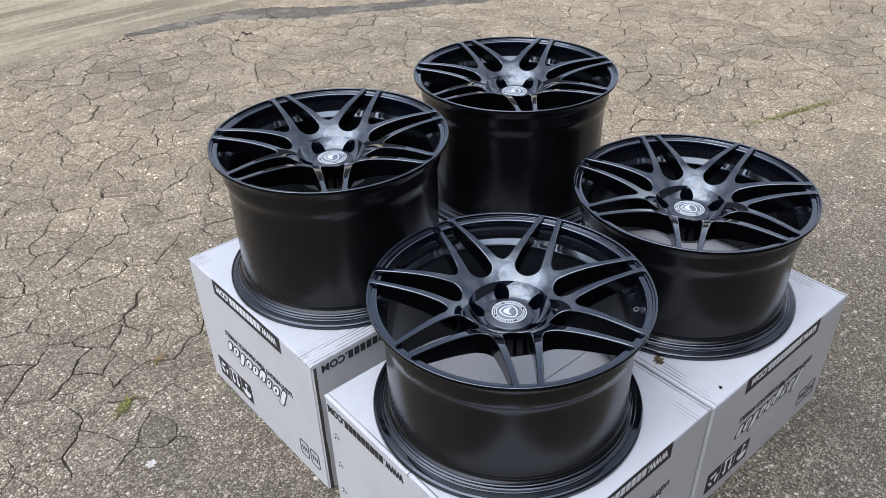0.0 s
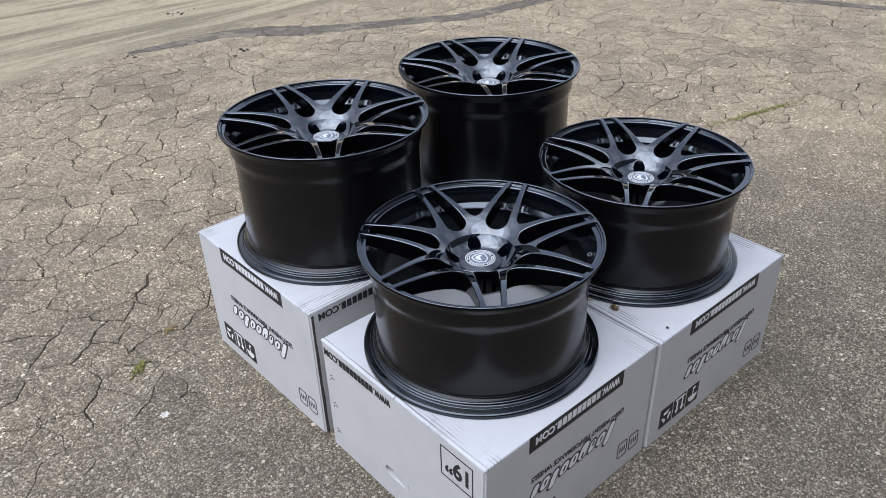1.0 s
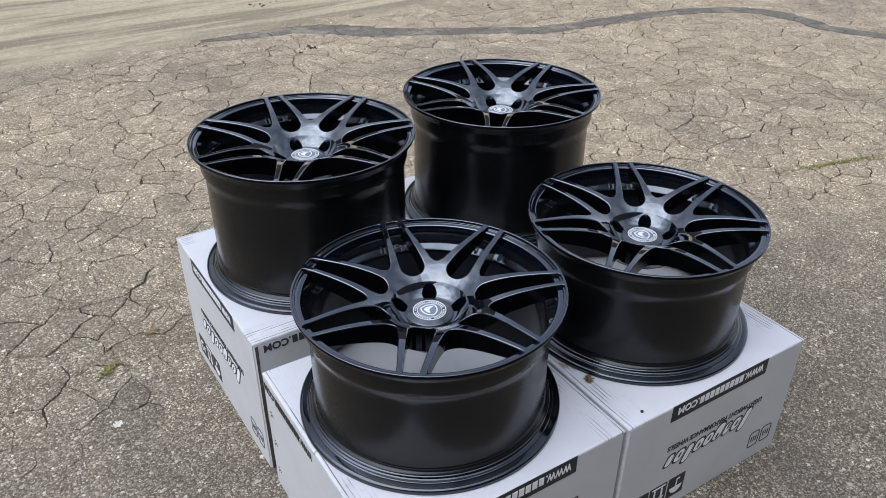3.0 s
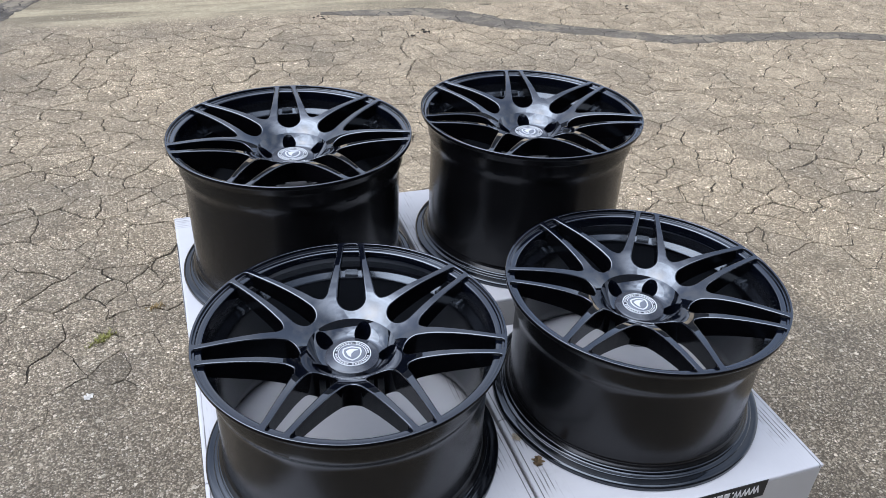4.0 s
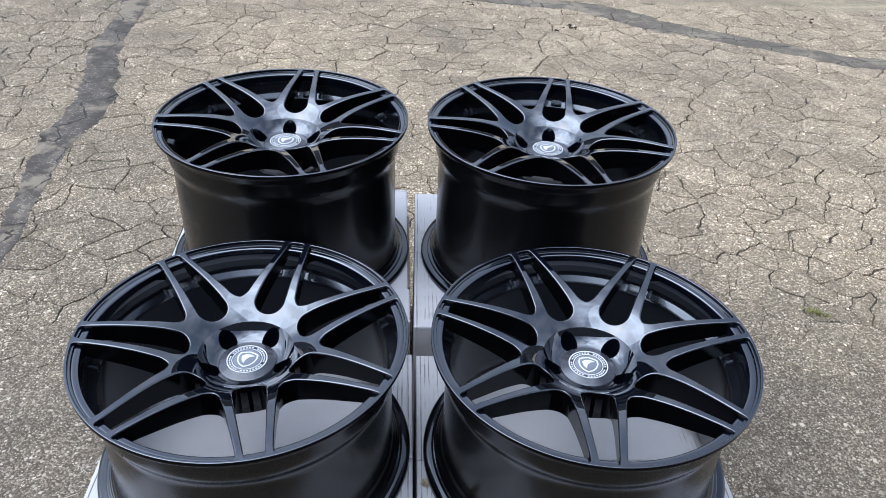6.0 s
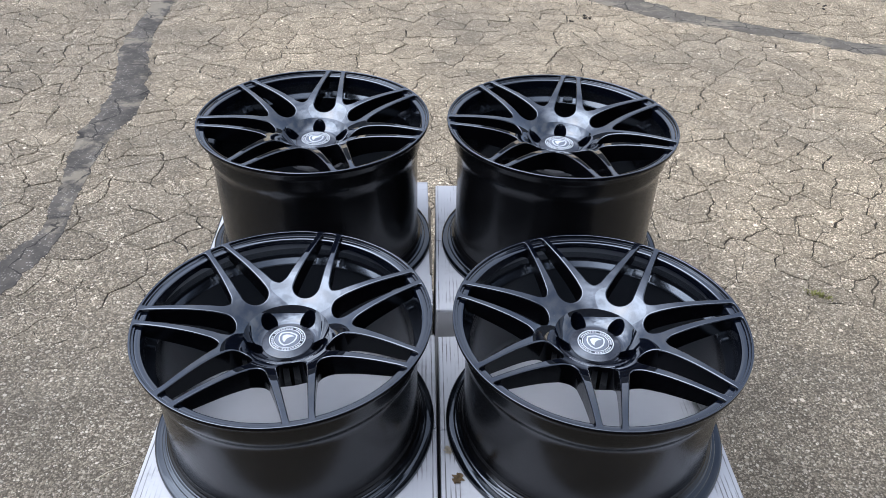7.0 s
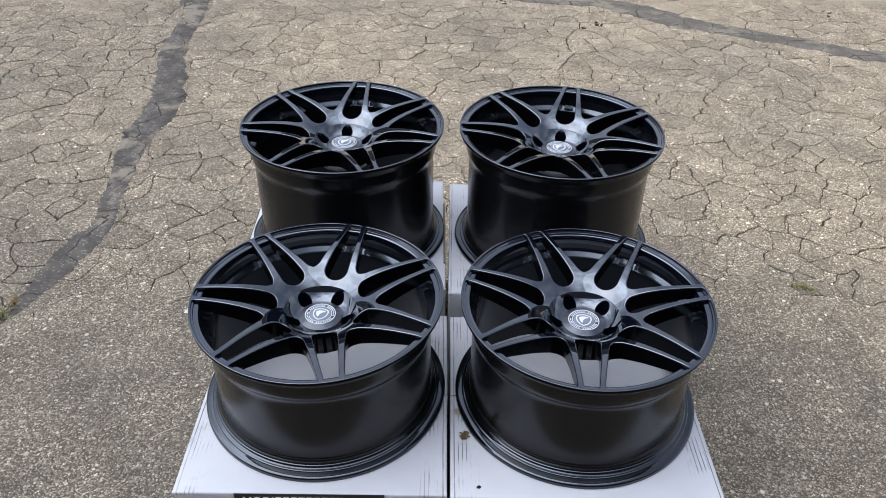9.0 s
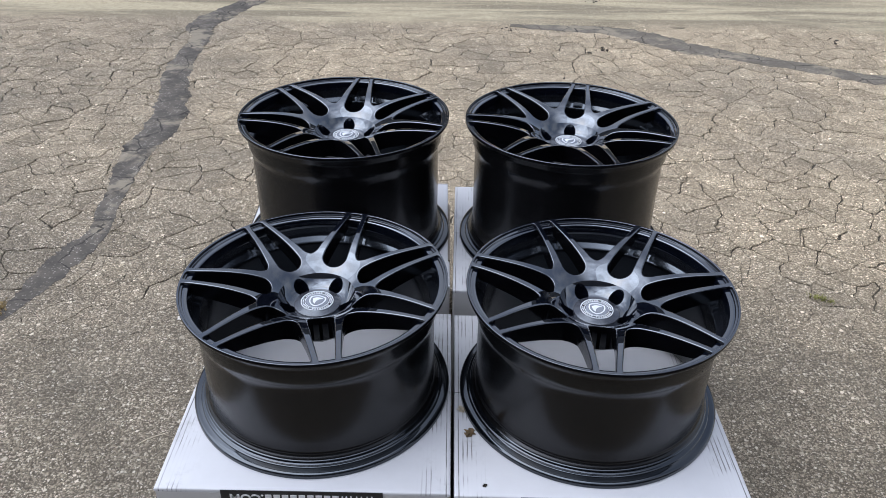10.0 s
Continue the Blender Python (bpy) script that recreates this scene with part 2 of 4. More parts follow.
def make_gloss_black(name, base, rough, coat=0.0, grain=0.0, spec=0.5, tint=(0.72, 0.845, 1.0)):
    m, nt, bs = material(name)
    tc = node(nt, "ShaderNodeTexCoord").outputs["Object"]
    v = noise_tex(nt, tc, 14.0, 4).outputs["Fac"]
    nt.links.new(mixed(nt, remap(nt, v, 0.3, 0.7), base, [c * 1.5 for c in base]), bs.inputs["Base Color"])
    nt.links.new(remap(nt, v, 0.3, 0.75, rough * 0.9, rough * 1.15), bs.inputs["Roughness"])
    bs.inputs["Specular IOR Level"].default_value = spec
    # blue put into the reflections themselves, in place of a bluer sky
    bs.inputs["Specular Tint"].default_value = (*tint, 1)
    bs.inputs["Coat Weight"].default_value = coat
    bs.inputs["Coat Roughness"].default_value, bs.inputs["Coat IOR"].default_value = 0.04, 1.62
    if grain:
        nt.links.new(bump(nt, noise_tex(nt, tc, 900.0, 2).outputs["Fac"], grain, 0.0004), bs.inputs["Normal"])
    return m


def make_card(name, base, scuffs=0.0, across=0):
    """White printed carton; the lids carry scuffed flute lines, a crease along two edges and grey smudges. across: the axis over which the lines repeat."""
    m, nt, bs = material(name)
    tc = node(nt, "ShaderNodeTexCoord").outputs["Object"]
    soft = noise_tex(nt, tc, 7.0, 5, 0.6).outputs["Fac"]
    col = mixed(nt, remap(nt, soft, 0.35, 0.75), base, [c * 0.93 for c in base])
    smear = noise_tex(nt, tc, 3.0, 4, 0.6, 0.6).outputs["Fac"]
    col = mixed(nt, remap(nt, smear, 0.60, 0.80, 0, 0.40), col, (0.36, 0.35, 0.345))
    if scuffs:
        sep = node(nt, "ShaderNodeSeparateXYZ", ins={0: tc})
        a = sep.outputs[across]
        own = node(nt, "ShaderNodeVectorMath", operation="SCALE", ins={0: (3.1, 5.3, 0.0), "Scale": node(nt, "ShaderNodeObjectInfo").outputs["Random"]}).outputs[0]
        tc = node(nt, "ShaderNodeVectorMath", operation="ADD", ins={0: tc, 1: own}).outputs[0]
        side = math_node(nt, "ABSOLUTE", a)
        stretch = (1, 0.12, 1) if across == 0 else (0.12, 1, 1)
        long_noise = noise_tex(nt, scaled(nt, tc, stretch), 150.0, 2, 0.6).outputs["Fac"]
        broken = noise_tex(nt, scaled(nt, tc, stretch), 60.0, 3, 0.7).outputs["Fac"]
        where = noise_tex(nt, tc, 9.0, 2, 0.5).outputs["Fac"]
        lines = math_node(nt, "PINGPONG", math_node(nt, "ADD", a, math_node(nt, "MULTIPLY", long_noise, 0.0030)), 0.0042)
        lines = remap(nt, lines, 0.0006, 0.0016, 1, 0)
        rim = math_node(nt, "MULTIPLY", remap(nt, side, 0.205, 0.232), remap(nt, side, 0.256, 0.261, 1, 0))
        fac = math_node(nt, "MULTIPLY", math_node(nt, "MULTIPLY", lines, remap(nt, broken, 0.40, 0.52)), math_node(nt, "MULTIPLY", rim, remap(nt, where, 0.44, 0.60, 0.04, 1.0)))
        col = mixed(nt, math_node(nt, "MULTIPLY", fac, scuffs), col, (0.13, 0.125, 0.125))
        smudge = math_node(nt, "MULTIPLY", remap(nt, math_node(nt, "ADD", noise_tex(nt, tc, 16.0, 5, 0.7).outputs["Fac"], math_node(nt, "MULTIPLY", where, 0.5)), 0.78, 0.98), remap(nt, side, 0.19, 0.24))
        col = mixed(nt, math_node(nt, "MULTIPLY", smudge, 0.45), col, (0.27, 0.265, 0.265))
        crease = remap(nt, math_node(nt, "ABSOLUTE", math_node(nt, "SUBTRACT", side, math_node(nt, "ADD", 0.2600, math_node(nt, "MULTIPLY", soft, 0.004)))), 0.0005, 0.0017, 1, 0)
        col = mixed(nt, math_node(nt, "MULTIPLY", crease, remap(nt, broken, 0.36, 0.56, 0.35, 0.95)), col, (0.10, 0.097, 0.095))
    nt.links.new(col, bs.inputs["Base Color"])
    bs.inputs["Roughness"].default_value = 0.55
    flute = noise_tex(nt, scaled(nt, tc, (10, 10, 10)), 1.0, 3).outputs["Fac"]
    fibre = noise_tex(nt, tc, 260.0, 3).outputs["Fac"]
    nt.links.new(bump(nt, fibre, 0.15, 0.0006, bump(nt, flute, 0.25, 0.006)), bs.inputs["Normal"])
    return m


def make_plain(name, base, rough, var=0.25, scale=30.0, metal=0.0):
    m, nt, bs = material(name)
    tc = node(nt, "ShaderNodeTexCoord").outputs["Object"]
    v = noise_tex(nt, tc, scale, 4, 0.6).outputs["Fac"]
    nt.links.new(mixed(nt, remap(nt, v, 0.3, 0.7), [c * (1 - var) for c in base], [min(1, c * (1 + var)) for c in base]), bs.inputs["Base Color"])
    bs.inputs["Roughness"].default_value = rough
    bs.inputs["Metallic"].default_value = metal
    return m


ASPHALT = make_asphalt()
TAR, PALETAR = make_tar("crack_sealer", 0.0), make_tar("dusty_crack_sealer", 0.25)
GLOSS = make_gloss_black("gloss_black_paint", (0.0018, 0.0024, 0.0048), 0.035, 1.0, 0.0, 1.0)
SATIN = make_gloss_black("satin_black_paint", (0.003, 0.003, 0.0034), 0.22, 0.0, 0.05, 0.40, (0.95, 0.97, 1.0))
SHELF = make_gloss_black("shelf_black_paint", (0.004, 0.0045, 0.006), 0.24, 0.35, 0.0, 0.9)
FLANGE = make_gloss_black("flange_black_paint", (0.002, 0.0024, 0.0034), 0.10, 0.45, 0.0, 0.6)
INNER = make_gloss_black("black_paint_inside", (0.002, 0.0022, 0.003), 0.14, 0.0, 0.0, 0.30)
# the face's paint again, its mirrored light turned down to darken the spoke sides
SIDES = make_gloss_black("dimmed_paint_sides", (0.0015, 0.0015, 0.002), 0.16, 0.0, 0.0, 0.14)
CAPBLACK = make_gloss_black("cap_black", (0.02, 0.021, 0.026), 0.2, 0.5)
DULL_METAL = make_plain("dull_bare_metal", (0.16, 0.17, 0.19), 0.42, 0.05, 30, 0.0)
SILVER = make_plain("cap_silver_print", (0.52, 0.54, 0.57), 0.35, 0.05, 30, 0.0)
CAPGREY = make_gloss_black("cap_grey_face", (0.11, 0.12, 0.14), 0.10, 0.8)
CARD = make_card("white_carton", (0.545, 0.538, 0.535))
# same board as CARD; colour darkened and cooled to suit the light from above
LID, LID_TURNED = make_card("white_carton_lid", (0.50, 0.504, 0.530), 0.9), make_card("white_carton_lid_turned", (0.50, 0.504, 0.530), 0.9, 1)
# darker than bare board, for the shade inside the hand hole
KRAFT = make_plain("brown_board", (0.10, 0.066, 0.040), 0.75, 0.2, 80)
INK = make_plain("black_ink", (0.018, 0.018, 0.02), 0.5, 0.3, 60)
PAPER = make_plain("white_print", (0.78, 0.78, 0.79), 0.55, 0.04, 40)
JOINT_SHADE = make_plain("joint_shade", (0.075, 0.066, 0.060), 0.9, 0.3, 60)
FLUTE = make_plain("raw_card_edge", (0.17, 0.145, 0.12), 0.9, 0.3, 120)
DRYMOSS = make_plain("dry_moss", (0.24, 0.17, 0.075), 0.85, 0.4, 80)
MOSS = make_plain("moss_green", (0.21, 0.205, 0.06), 0.8, 0.45, 80)
DRYLEAF = make_plain("dry_leaf", (0.17, 0.115, 0.06), 0.7, 0.4, 90)
PALELEAF = make_plain("bleached_leaf", (0.72, 0.70, 0.66), 0.7, 0.1, 90)
TWIG = make_plain("dry_twig", (0.46, 0.40, 0.31), 0.8, 0.25, 120)
SOIL = make_plain("dark_debris", (0.035, 0.028, 0.022), 0.95, 0.4, 150)
BRICK = make_plain("grey_render", (0.11, 0.108, 0.107), 0.85, 0.2, 1.2)
DARKWALL = make_plain("dark_render", (0.05, 0.052, 0.05), 0.9, 0.4, 0.5)
TANWALL = make_plain("tan_render", (0.74, 0.62, 0.46), 0.85, 0.3, 0.8)


# ---- builders ----
def mesh_of(name, verts, faces, smooth=None):
    me = bpy.data.meshes.new(name)
    me.from_pydata(verts, [], faces)
    me.validate()
    me.update()
    if smooth is not None:
        me.shade_smooth()
        me.set_sharp_from_angle(angle=radians(smooth))
    return me


def part(name, data, mat, parent=None, label="", m=None):
    """Links a mesh or a bmesh as one object under a thing or a part."""
    if isinstance(data, bmesh.types.BMesh):
        me = bpy.data.meshes.new(name)
        data.to_mesh(me)
        data.free()
        data = me
    if not data.materials:
        data.materials.append(mat)
    ob = new(name, data)
    if parent is not None:
        ob.parent = parent
    if m is not None:
        ob.matrix_local = m
    return tagged(ob, label)


def thing(name, m, label, category, group="", kind=""):
    ob = new(name)
    ob.empty_display_size = 0.1
    ob.matrix_world = m
    return tagged(ob, label, category, group, kind)


def lathe(name, profile, segments=144, closed=True, smooth=35):
    """Turns a profile of (r, z) round the z axis."""
    n = len(profile)
    verts, faces = [], []
    for i in range(segments):
        a = 2 * math.pi * i / segments
        c, s = math.cos(a), math.sin(a)
        verts += [(r * c, r * s, z) for r, z in profile]
    for i in range(segments):
        j = (i + 1) % segments
        for k in range(n if closed else n - 1):
            l = (k + 1) % n
            faces.append((i * n + k, i * n + l, j * n + l, j * n + k))
    me = mesh_of(name, verts, faces)
    bm = bmesh.new()
    bm.from_mesh(me)
    bmesh.ops.remove_doubles(bm, verts=bm.verts, dist=1e-6)
    bmesh.ops.recalc_face_normals(bm, faces=bm.faces)
    bm.to_mesh(me)
    bm.free()
    me.shade_smooth()
    me.set_sharp_from_angle(angle=radians(smooth))
    return me


def baked(ob, remove=()):
    """The mesh of an object with its modifiers or its text applied; the helpers are removed."""
    bpy.context.view_layer.update()
    deps = bpy.context.evaluated_depsgraph_get()
    me = bpy.data.meshes.new_from_object(ob.evaluated_get(deps), depsgraph=deps)
    for o in (ob, *remove):
        bpy.data.objects.remove(o)
    return me


def block(bm, size, m=None):
    """Adds a box of that size, centred, to a bmesh."""
    got = bmesh.ops.create_cube(bm, size=1.0)["verts"]
    bmesh.ops.transform(bm, matrix=(m or Matrix()) @ Matrix.Diagonal((*size, 1)), verts=got)
    return got


def slab(name, outline, depth):
    """A flat piece with that outline, lying in xy and depth thick."""
    bm = bmesh.new()
    f = bm.faces.new([bm.verts.new((x, y, 0)) for x, y in outline])
    got = bmesh.ops.extrude_face_region(bm, geom=[f])["geom"]
    bmesh.ops.translate(bm, vec=(0, 0, depth), verts=[v for v in got if isinstance(v, bmesh.types.BMVert)])
    bmesh.ops.recalc_face_normals(bm, faces=bm.faces)
    me = bpy.data.meshes.new(name)
    bm.to_mesh(me)
    bm.free()
    return me


def rounded(w, h, r, n=5):
    pts = []
    for cx, cy, a0 in ((w / 2 - r, h / 2 - r, 0), (-w / 2 + r, h / 2 - r, 90), (-w / 2 + r, -h / 2 + r, 180), (w / 2 - r, -h / 2 + r, 270)):
        for i in range(n + 1):
            a = radians(a0 + 90 * i / n)
            pts.append((cx + r * math.cos(a), cy + r * math.sin(a)))
    return pts


def ring_slab(name, outer, inner, depth):
    """A flat frame between two outlines with the same number of points."""
    n = len(outer)
    v = [(x, y, z) for z in (0, depth) for x, y in (*outer, *inner)]
    f = []
    for i in range(n):
        j = (i + 1) % n
        f += [(2 * n + i, 2 * n + j, 3 * n + j, 3 * n + i), (i, j, 2 * n + j, 2 * n + i), (n + j, n + i, 3 * n + i, 3 * n + j), (j, i, n + i, n + j)]
    return mesh_of(name, v, f)


def joined_slabs(name, outlines, z0, depth):
    bm = bmesh.new()
    for pts in outlines:
        f = bm.faces.new([bm.verts.new((x, y, z0)) for x, y in pts])
        got = bmesh.ops.extrude_face_region(bm, geom=[f])["geom"]
        bmesh.ops.translate(bm, vec=(0, 0, depth), verts=[v for v in got if isinstance(v, bmesh.types.BMVert)])
    bmesh.ops.recalc_face_normals(bm, faces=bm.faces)
    me = bpy.data.meshes.new(name)
    bm.to_mesh(me)
    bm.free()
    return me


def lettering(name, words, width, height, depth=0.0006, weight=0.0):
    """Words as a flat mesh, from the origin to the right, fitted to that width and height."""
    cu = bpy.data.curves.new(name, "FONT")
    cu.body, cu.extrude, cu.offset, cu.resolution_u = words, 0.2, weight, 3
    me = baked(new(name, cu))
    co = np.empty(len(me.vertices) * 3)
    me.vertices.foreach_get("co", co)
    co = co.reshape(-1, 3)
    lo, hi = co.min(0), co.max(0)
    co = (co - lo) / (hi - lo) * (width, height, depth)
    me.vertices.foreach_set("co", co.ravel())
    me.update()
    return me


# ---- the setting ----
def step(lo, hi, v):
    t = min(1.0, max(0.0, (v - lo) / (hi - lo)))
    return t * t * (3 - 2 * t)


PLATE = 0.004                # how far the broken asphalt plates stand over the soil between them


def brokenness(x, y):
    """0 on sound asphalt, 1 where it has broken into plates: behind the cartons and to their west, up to the sandy strip."""
    if not (-4.3 < x < 6.5 and 0.1 < y < 5.0):
        return 0.0
    n = noise.noise((x * 0.9, y * 0.9, 4.2))
    n += 1.2 * step(1.35, 2.6, x) * step(-0.4, 0.5, y)
    lead = 0.20 * step(0.3, -0.5, x) + 0.10 * step(1.15, 1.7, x)      # the cracks come a little further forward beside the cartons
    c = step(0.80, 1.30, y + 0.22 * n + lead)
    c *= 0.60 + 0.40 * step(0.6, 1.6, y + 0.3 * n)
    c *= (1 - step(3.85, 4.2, y)) * step(-4.3, -3.5, x) * (1 - step(5.6, 6.4, x)) * (1 - step(4.6, 5.0, y))
    away = math.hypot(max(-0.03 - x, 0, x - 1.11), max(-0.02 - y, 0, y - 1.14))
    return c * (0.12 + 0.88 * step(0.01, 0.14, away))


def ground_height(x, y):
    c = brokenness(x, y)
    return PLATE * c + 0.0008 if c > 0.03 else 0.0


def build_ground():
    xs = [-300.0, -40.0, -8.0, *np.linspace(-4.4, 6.6, 160), 10.0, 40.0, 300.0]
    ys = [-300.0, -40.0, -6.0, *np.linspace(0.0, 5.1, 90), 8.0, 40.0, 300.0]
    n = len(ys)
    verts = [(x, y, 0.0) for x in xs for y in ys]
    faces = [(i * n + j, (i + 1) * n + j, (i + 1) * n + j + 1, i * n + j + 1) for i in range(len(xs) - 1) for j in range(n - 1)]
    me = mesh_of("ground", verts, faces)
    soil = me.attributes.new("soil", "FLOAT", "POINT")
    soil.data.foreach_set("value", [step(0.10, 0.35, brokenness(x, y)) for x, y, z in verts])
    return tagged(part("ground", me, ASPHALT), "old cracked grey asphalt yard with pale exposed stones", "ground", kind="structure")


def clip(poly, nx, ny, d):
    """The part of a polygon on which nx x + ny y <= d."""
    out = []
    for (ax, ay), (bx, by) in zip(poly, poly[1:] + poly[:1]):
        da, db = nx * ax + ny * ay - d, nx * bx + ny * by - d
        if da <= 0:
            out.append((ax, ay))
        if da * db < 0:
            t = da / (da - db)
            out.append((ax + (bx - ax) * t, ay + (by - ay) * t))
    return out


def wander(x, y):
    """A ragged shift that is the same on both sides of a crack."""
    x, y = x + 0.011 * noise.noise((x * 24, y * 24, 3.1)), y + 0.011 * noise.noise((x * 24 + 40, y * 24, 6.4))
    p = (x * 11, y * 11, 1.7)
    q = (x * 46, y * 46, 8.3)
    return x + 0.016 * noise.noise(p) + 0.0050 * noise.noise(q), y + 0.016 * noise.noise((p[0] + 31, p[1], 5)) + 0.0050 * noise.noise((q[0] + 17, q[1], 2))


def plate_mesh(poly, lift, verts, faces):
    """One broken plate: ragged outline, worn upper edge, sides down into the soil. Adds to verts and faces."""
    ring = []
    for (ax, ay), (bx, by) in zip(poly, poly[1:] + poly[:1]):
        k = max(1, round(math.hypot(bx - ax, by - ay) / 0.009))
        ring += [wander(ax + (bx - ax) * i / k, ay + (by - ay) * i / k) for i in range(k)]
    n = len(ring)
    loose = [0.0015 * noise.noise((x * 31, y * 31, lift * 9000)) + 0.0016 * noise.noise((x * 120, y * 120, lift * 9000)) for x, y in ring]
    cx, cy = sum(p[0] for p in ring) / n, sum(p[1] for p in ring) / n
    q = len(verts)
    rows = ((0.0, -0.001, 0), (0.0, -0.0012, 1), (0.0042, 0.0, 1))
    for inset, dz, up in rows:
        for (x, y), worn in zip(ring, loose):
            l = math.hypot(x - cx, y - cy) + 1e-9
            px, py = x - (x - cx) / l * (inset + worn), y - (y - cy) / l * (inset + worn)
            c = brokenness(x, y)
            verts.append((px, py, (PLATE * c + 0.0008 + c * (lift + dz)) if up else dz))
    for r in (0, 1):
        for i in range(n):
            j = (i + 1) % n
            faces.append((q + r * n + i, q + r * n + j, q + (r + 1) * n + j, q + (r + 1) * n + i))
    faces.append(tuple(q + 2 * n + i for i in range(n)))


def build_plates(ground):
    """The broken asphalt: plates between jittered centres, with gaps from a hair to half a centimetre."""
    rng = random.Random(21)
    seeds, cells = [], {}
    pitch, row = 0.128, 0.088
    for r in range(-2, 60):
        for c in range(-4, 92):
            x, y = -4.4 + (c + 0.5 * (r % 2)) * pitch + rng.uniform(-0.42, 0.42) * pitch, 0.05 + r * row + rng.uniform(-0.45, 0.45) * row
            if rng.random() > 0.22:
                cells.setdefault((int(x // 0.3), int(y // 0.3)), []).append(len(seeds))
                seeds.append((x, y))
    plates = []
    for i, (x, y) in enumerate(seeds):
        if brokenness(x, y) < 0.04:
            continue
        poly = [(x - 0.3, y - 0.3), (x + 0.3, y - 0.3), (x + 0.3, y + 0.3), (x - 0.3, y + 0.3)]
        ix, iy = int(x // 0.3), int(y // 0.3)
        for j in (k for a in range(ix - 2, ix + 3) for b1 in range(iy - 2, iy + 3) for k in cells.get((a, b1), ())):
            if j == i:
                continue
            u, v = seeds[j]
            l = math.hypot(u - x, v - y)
            if l > 0.5:
                continue
            pick = random.Random(min(i, j) * 7919 + max(i, j)).random()
            gap = 0.0010 if pick < 0.12 else 0.0018 + 0.0024 * (pick - 0.12) / 0.48 if pick < 0.60 else 0.0042 + 0.0030 * (pick - 0.60) / 0.40
            gap *= 0.9 * (0.45 + 0.55 * brokenness((x + u) / 2, (y + v) / 2)) * (1 + 0.30 * step(1.5, 3.0, y) + 0.35 * step(1.4, 2.4, x) * step(2.6, 1.6, y))
            nx, ny = (u - x) / l, (v - y) / l
            poly = clip(poly, nx, ny, nx * (x + u) / 2 + ny * (y + v) / 2 - gap / 2)
            if len(poly) < 3:
                break
        if len(poly) >= 3:
            near = math.hypot(x - 0.5, y - 0.2) if -2.6 < x < 3.4 else 99 + abs(x)
            plates.append((near, poly, rng.uniform(-0.0009, 0.0009)))
    plates.sort(key=lambda p: p[0])
    for near, poly, lift in plates[:290]:
        verts, faces = [], []
        plate_mesh(poly, lift, verts, faces)
        part("asphalt_plate", mesh_of("asphalt_plate", verts, faces), ASPHALT, ground)
    verts, faces = [], []
    for near, poly, lift in plates[290:]:
        plate_mesh(poly, lift, verts, faces)
    tagged(part("asphalt_plates", mesh_of("asphalt_plates", verts, faces), ASPHALT, ground), kind="stuff")


def build_seal(points, label, seed, mat):
    """A band of crack sealer: a low hump with ragged edges that follows a smooth line of (x, y, width)."""
    rng = random.Random(seed)
    rows = []
    for i in range(len(points) - 1):
        p0, p1, p2, p3 = (points[max(0, min(len(points) - 1, i + k))] for k in (-1, 0, 1, 2))
        for s in range(26):
            t = s / 26
            rows.append([0.5 * (2 * b1 + (c - a) * t + (2 * a - 5 * b1 + 4 * c - d) * t * t + (3 * b1 - a - 3 * c + d) * t ** 3) for a, b1, c, d in zip(p0, p1, p2, p3)])
    rows.append(list(points[-1]))
    verts, faces = [], []
    across = (-1.0, -0.93, -0.5, 0.0, 0.5, 0.93, 1.0)
    tall = (-0.007, 0.0013, 0.0019, 0.0022, 0.0019, 0.0013, -0.007)
    left, right = rng.random() * 9, rng.random() * 9
    for i, (x, y, w) in enumerate(rows):
        a, b1 = rows[max(0, i - 1)], rows[min(len(rows) - 1, i + 1)]
        d = Vector((b1[0] - a[0], b1[1] - a[1])).normalized()
        n = Vector((-d.y, d.x))
        el = 1 + 0.28 * noise.noise((i * 0.11, left, 0)) + 0.20 * noise.noise((i * 0.45, left, 3)) + 0.10 * noise.noise((i * 2.7, left, 6))
        er = 1 + 0.28 * noise.noise((i * 0.11, right, 0)) + 0.20 * noise.noise((i * 0.45, right, 3)) + 0.10 * noise.noise((i * 2.7, right, 6))
        for u, z in zip(across, tall):
            k = w / 2 * u * (el if u < 0 else er)
            px, py = x + n.x * k, y + n.y * k
            verts.append((px, py, z + ground_height(px, py)))
    for i in range(len(rows) - 1):
        for k in range(6):
            q = i * 7 + k
            faces.append((q, q + 7, q + 8, q + 1))
    tagged(part("crack_sealer", mesh_of("crack_sealer", verts, faces, 60), mat), label, "crack sealer", kind="structure")


def build_wall(name, a, b1, height, mat, label):
    """A plain unseen wall with a coping, added to shade the yard or to be mirrored."""
    d = Vector((b1[0] - a[0], b1[1] - a[1]))
    bm = bmesh.new()
    block(bm, (d.length, 0.3, height), Matrix.Translation((0, 0, height / 2)))
    block(bm, (d.length, 0.4, 0.12), Matrix.Translation((0, 0, height + 0.06)))
    m = Matrix.Translation(((a[0] + b1[0]) / 2, (a[1] + b1[1]) / 2, 0)) @ Matrix.Rotation(math.atan2(d.y, d.x), 4, "Z")
    ob = part(name, bm, mat)
    ob.matrix_world = m
    tagged(ob, label, "wall", kind="structure")


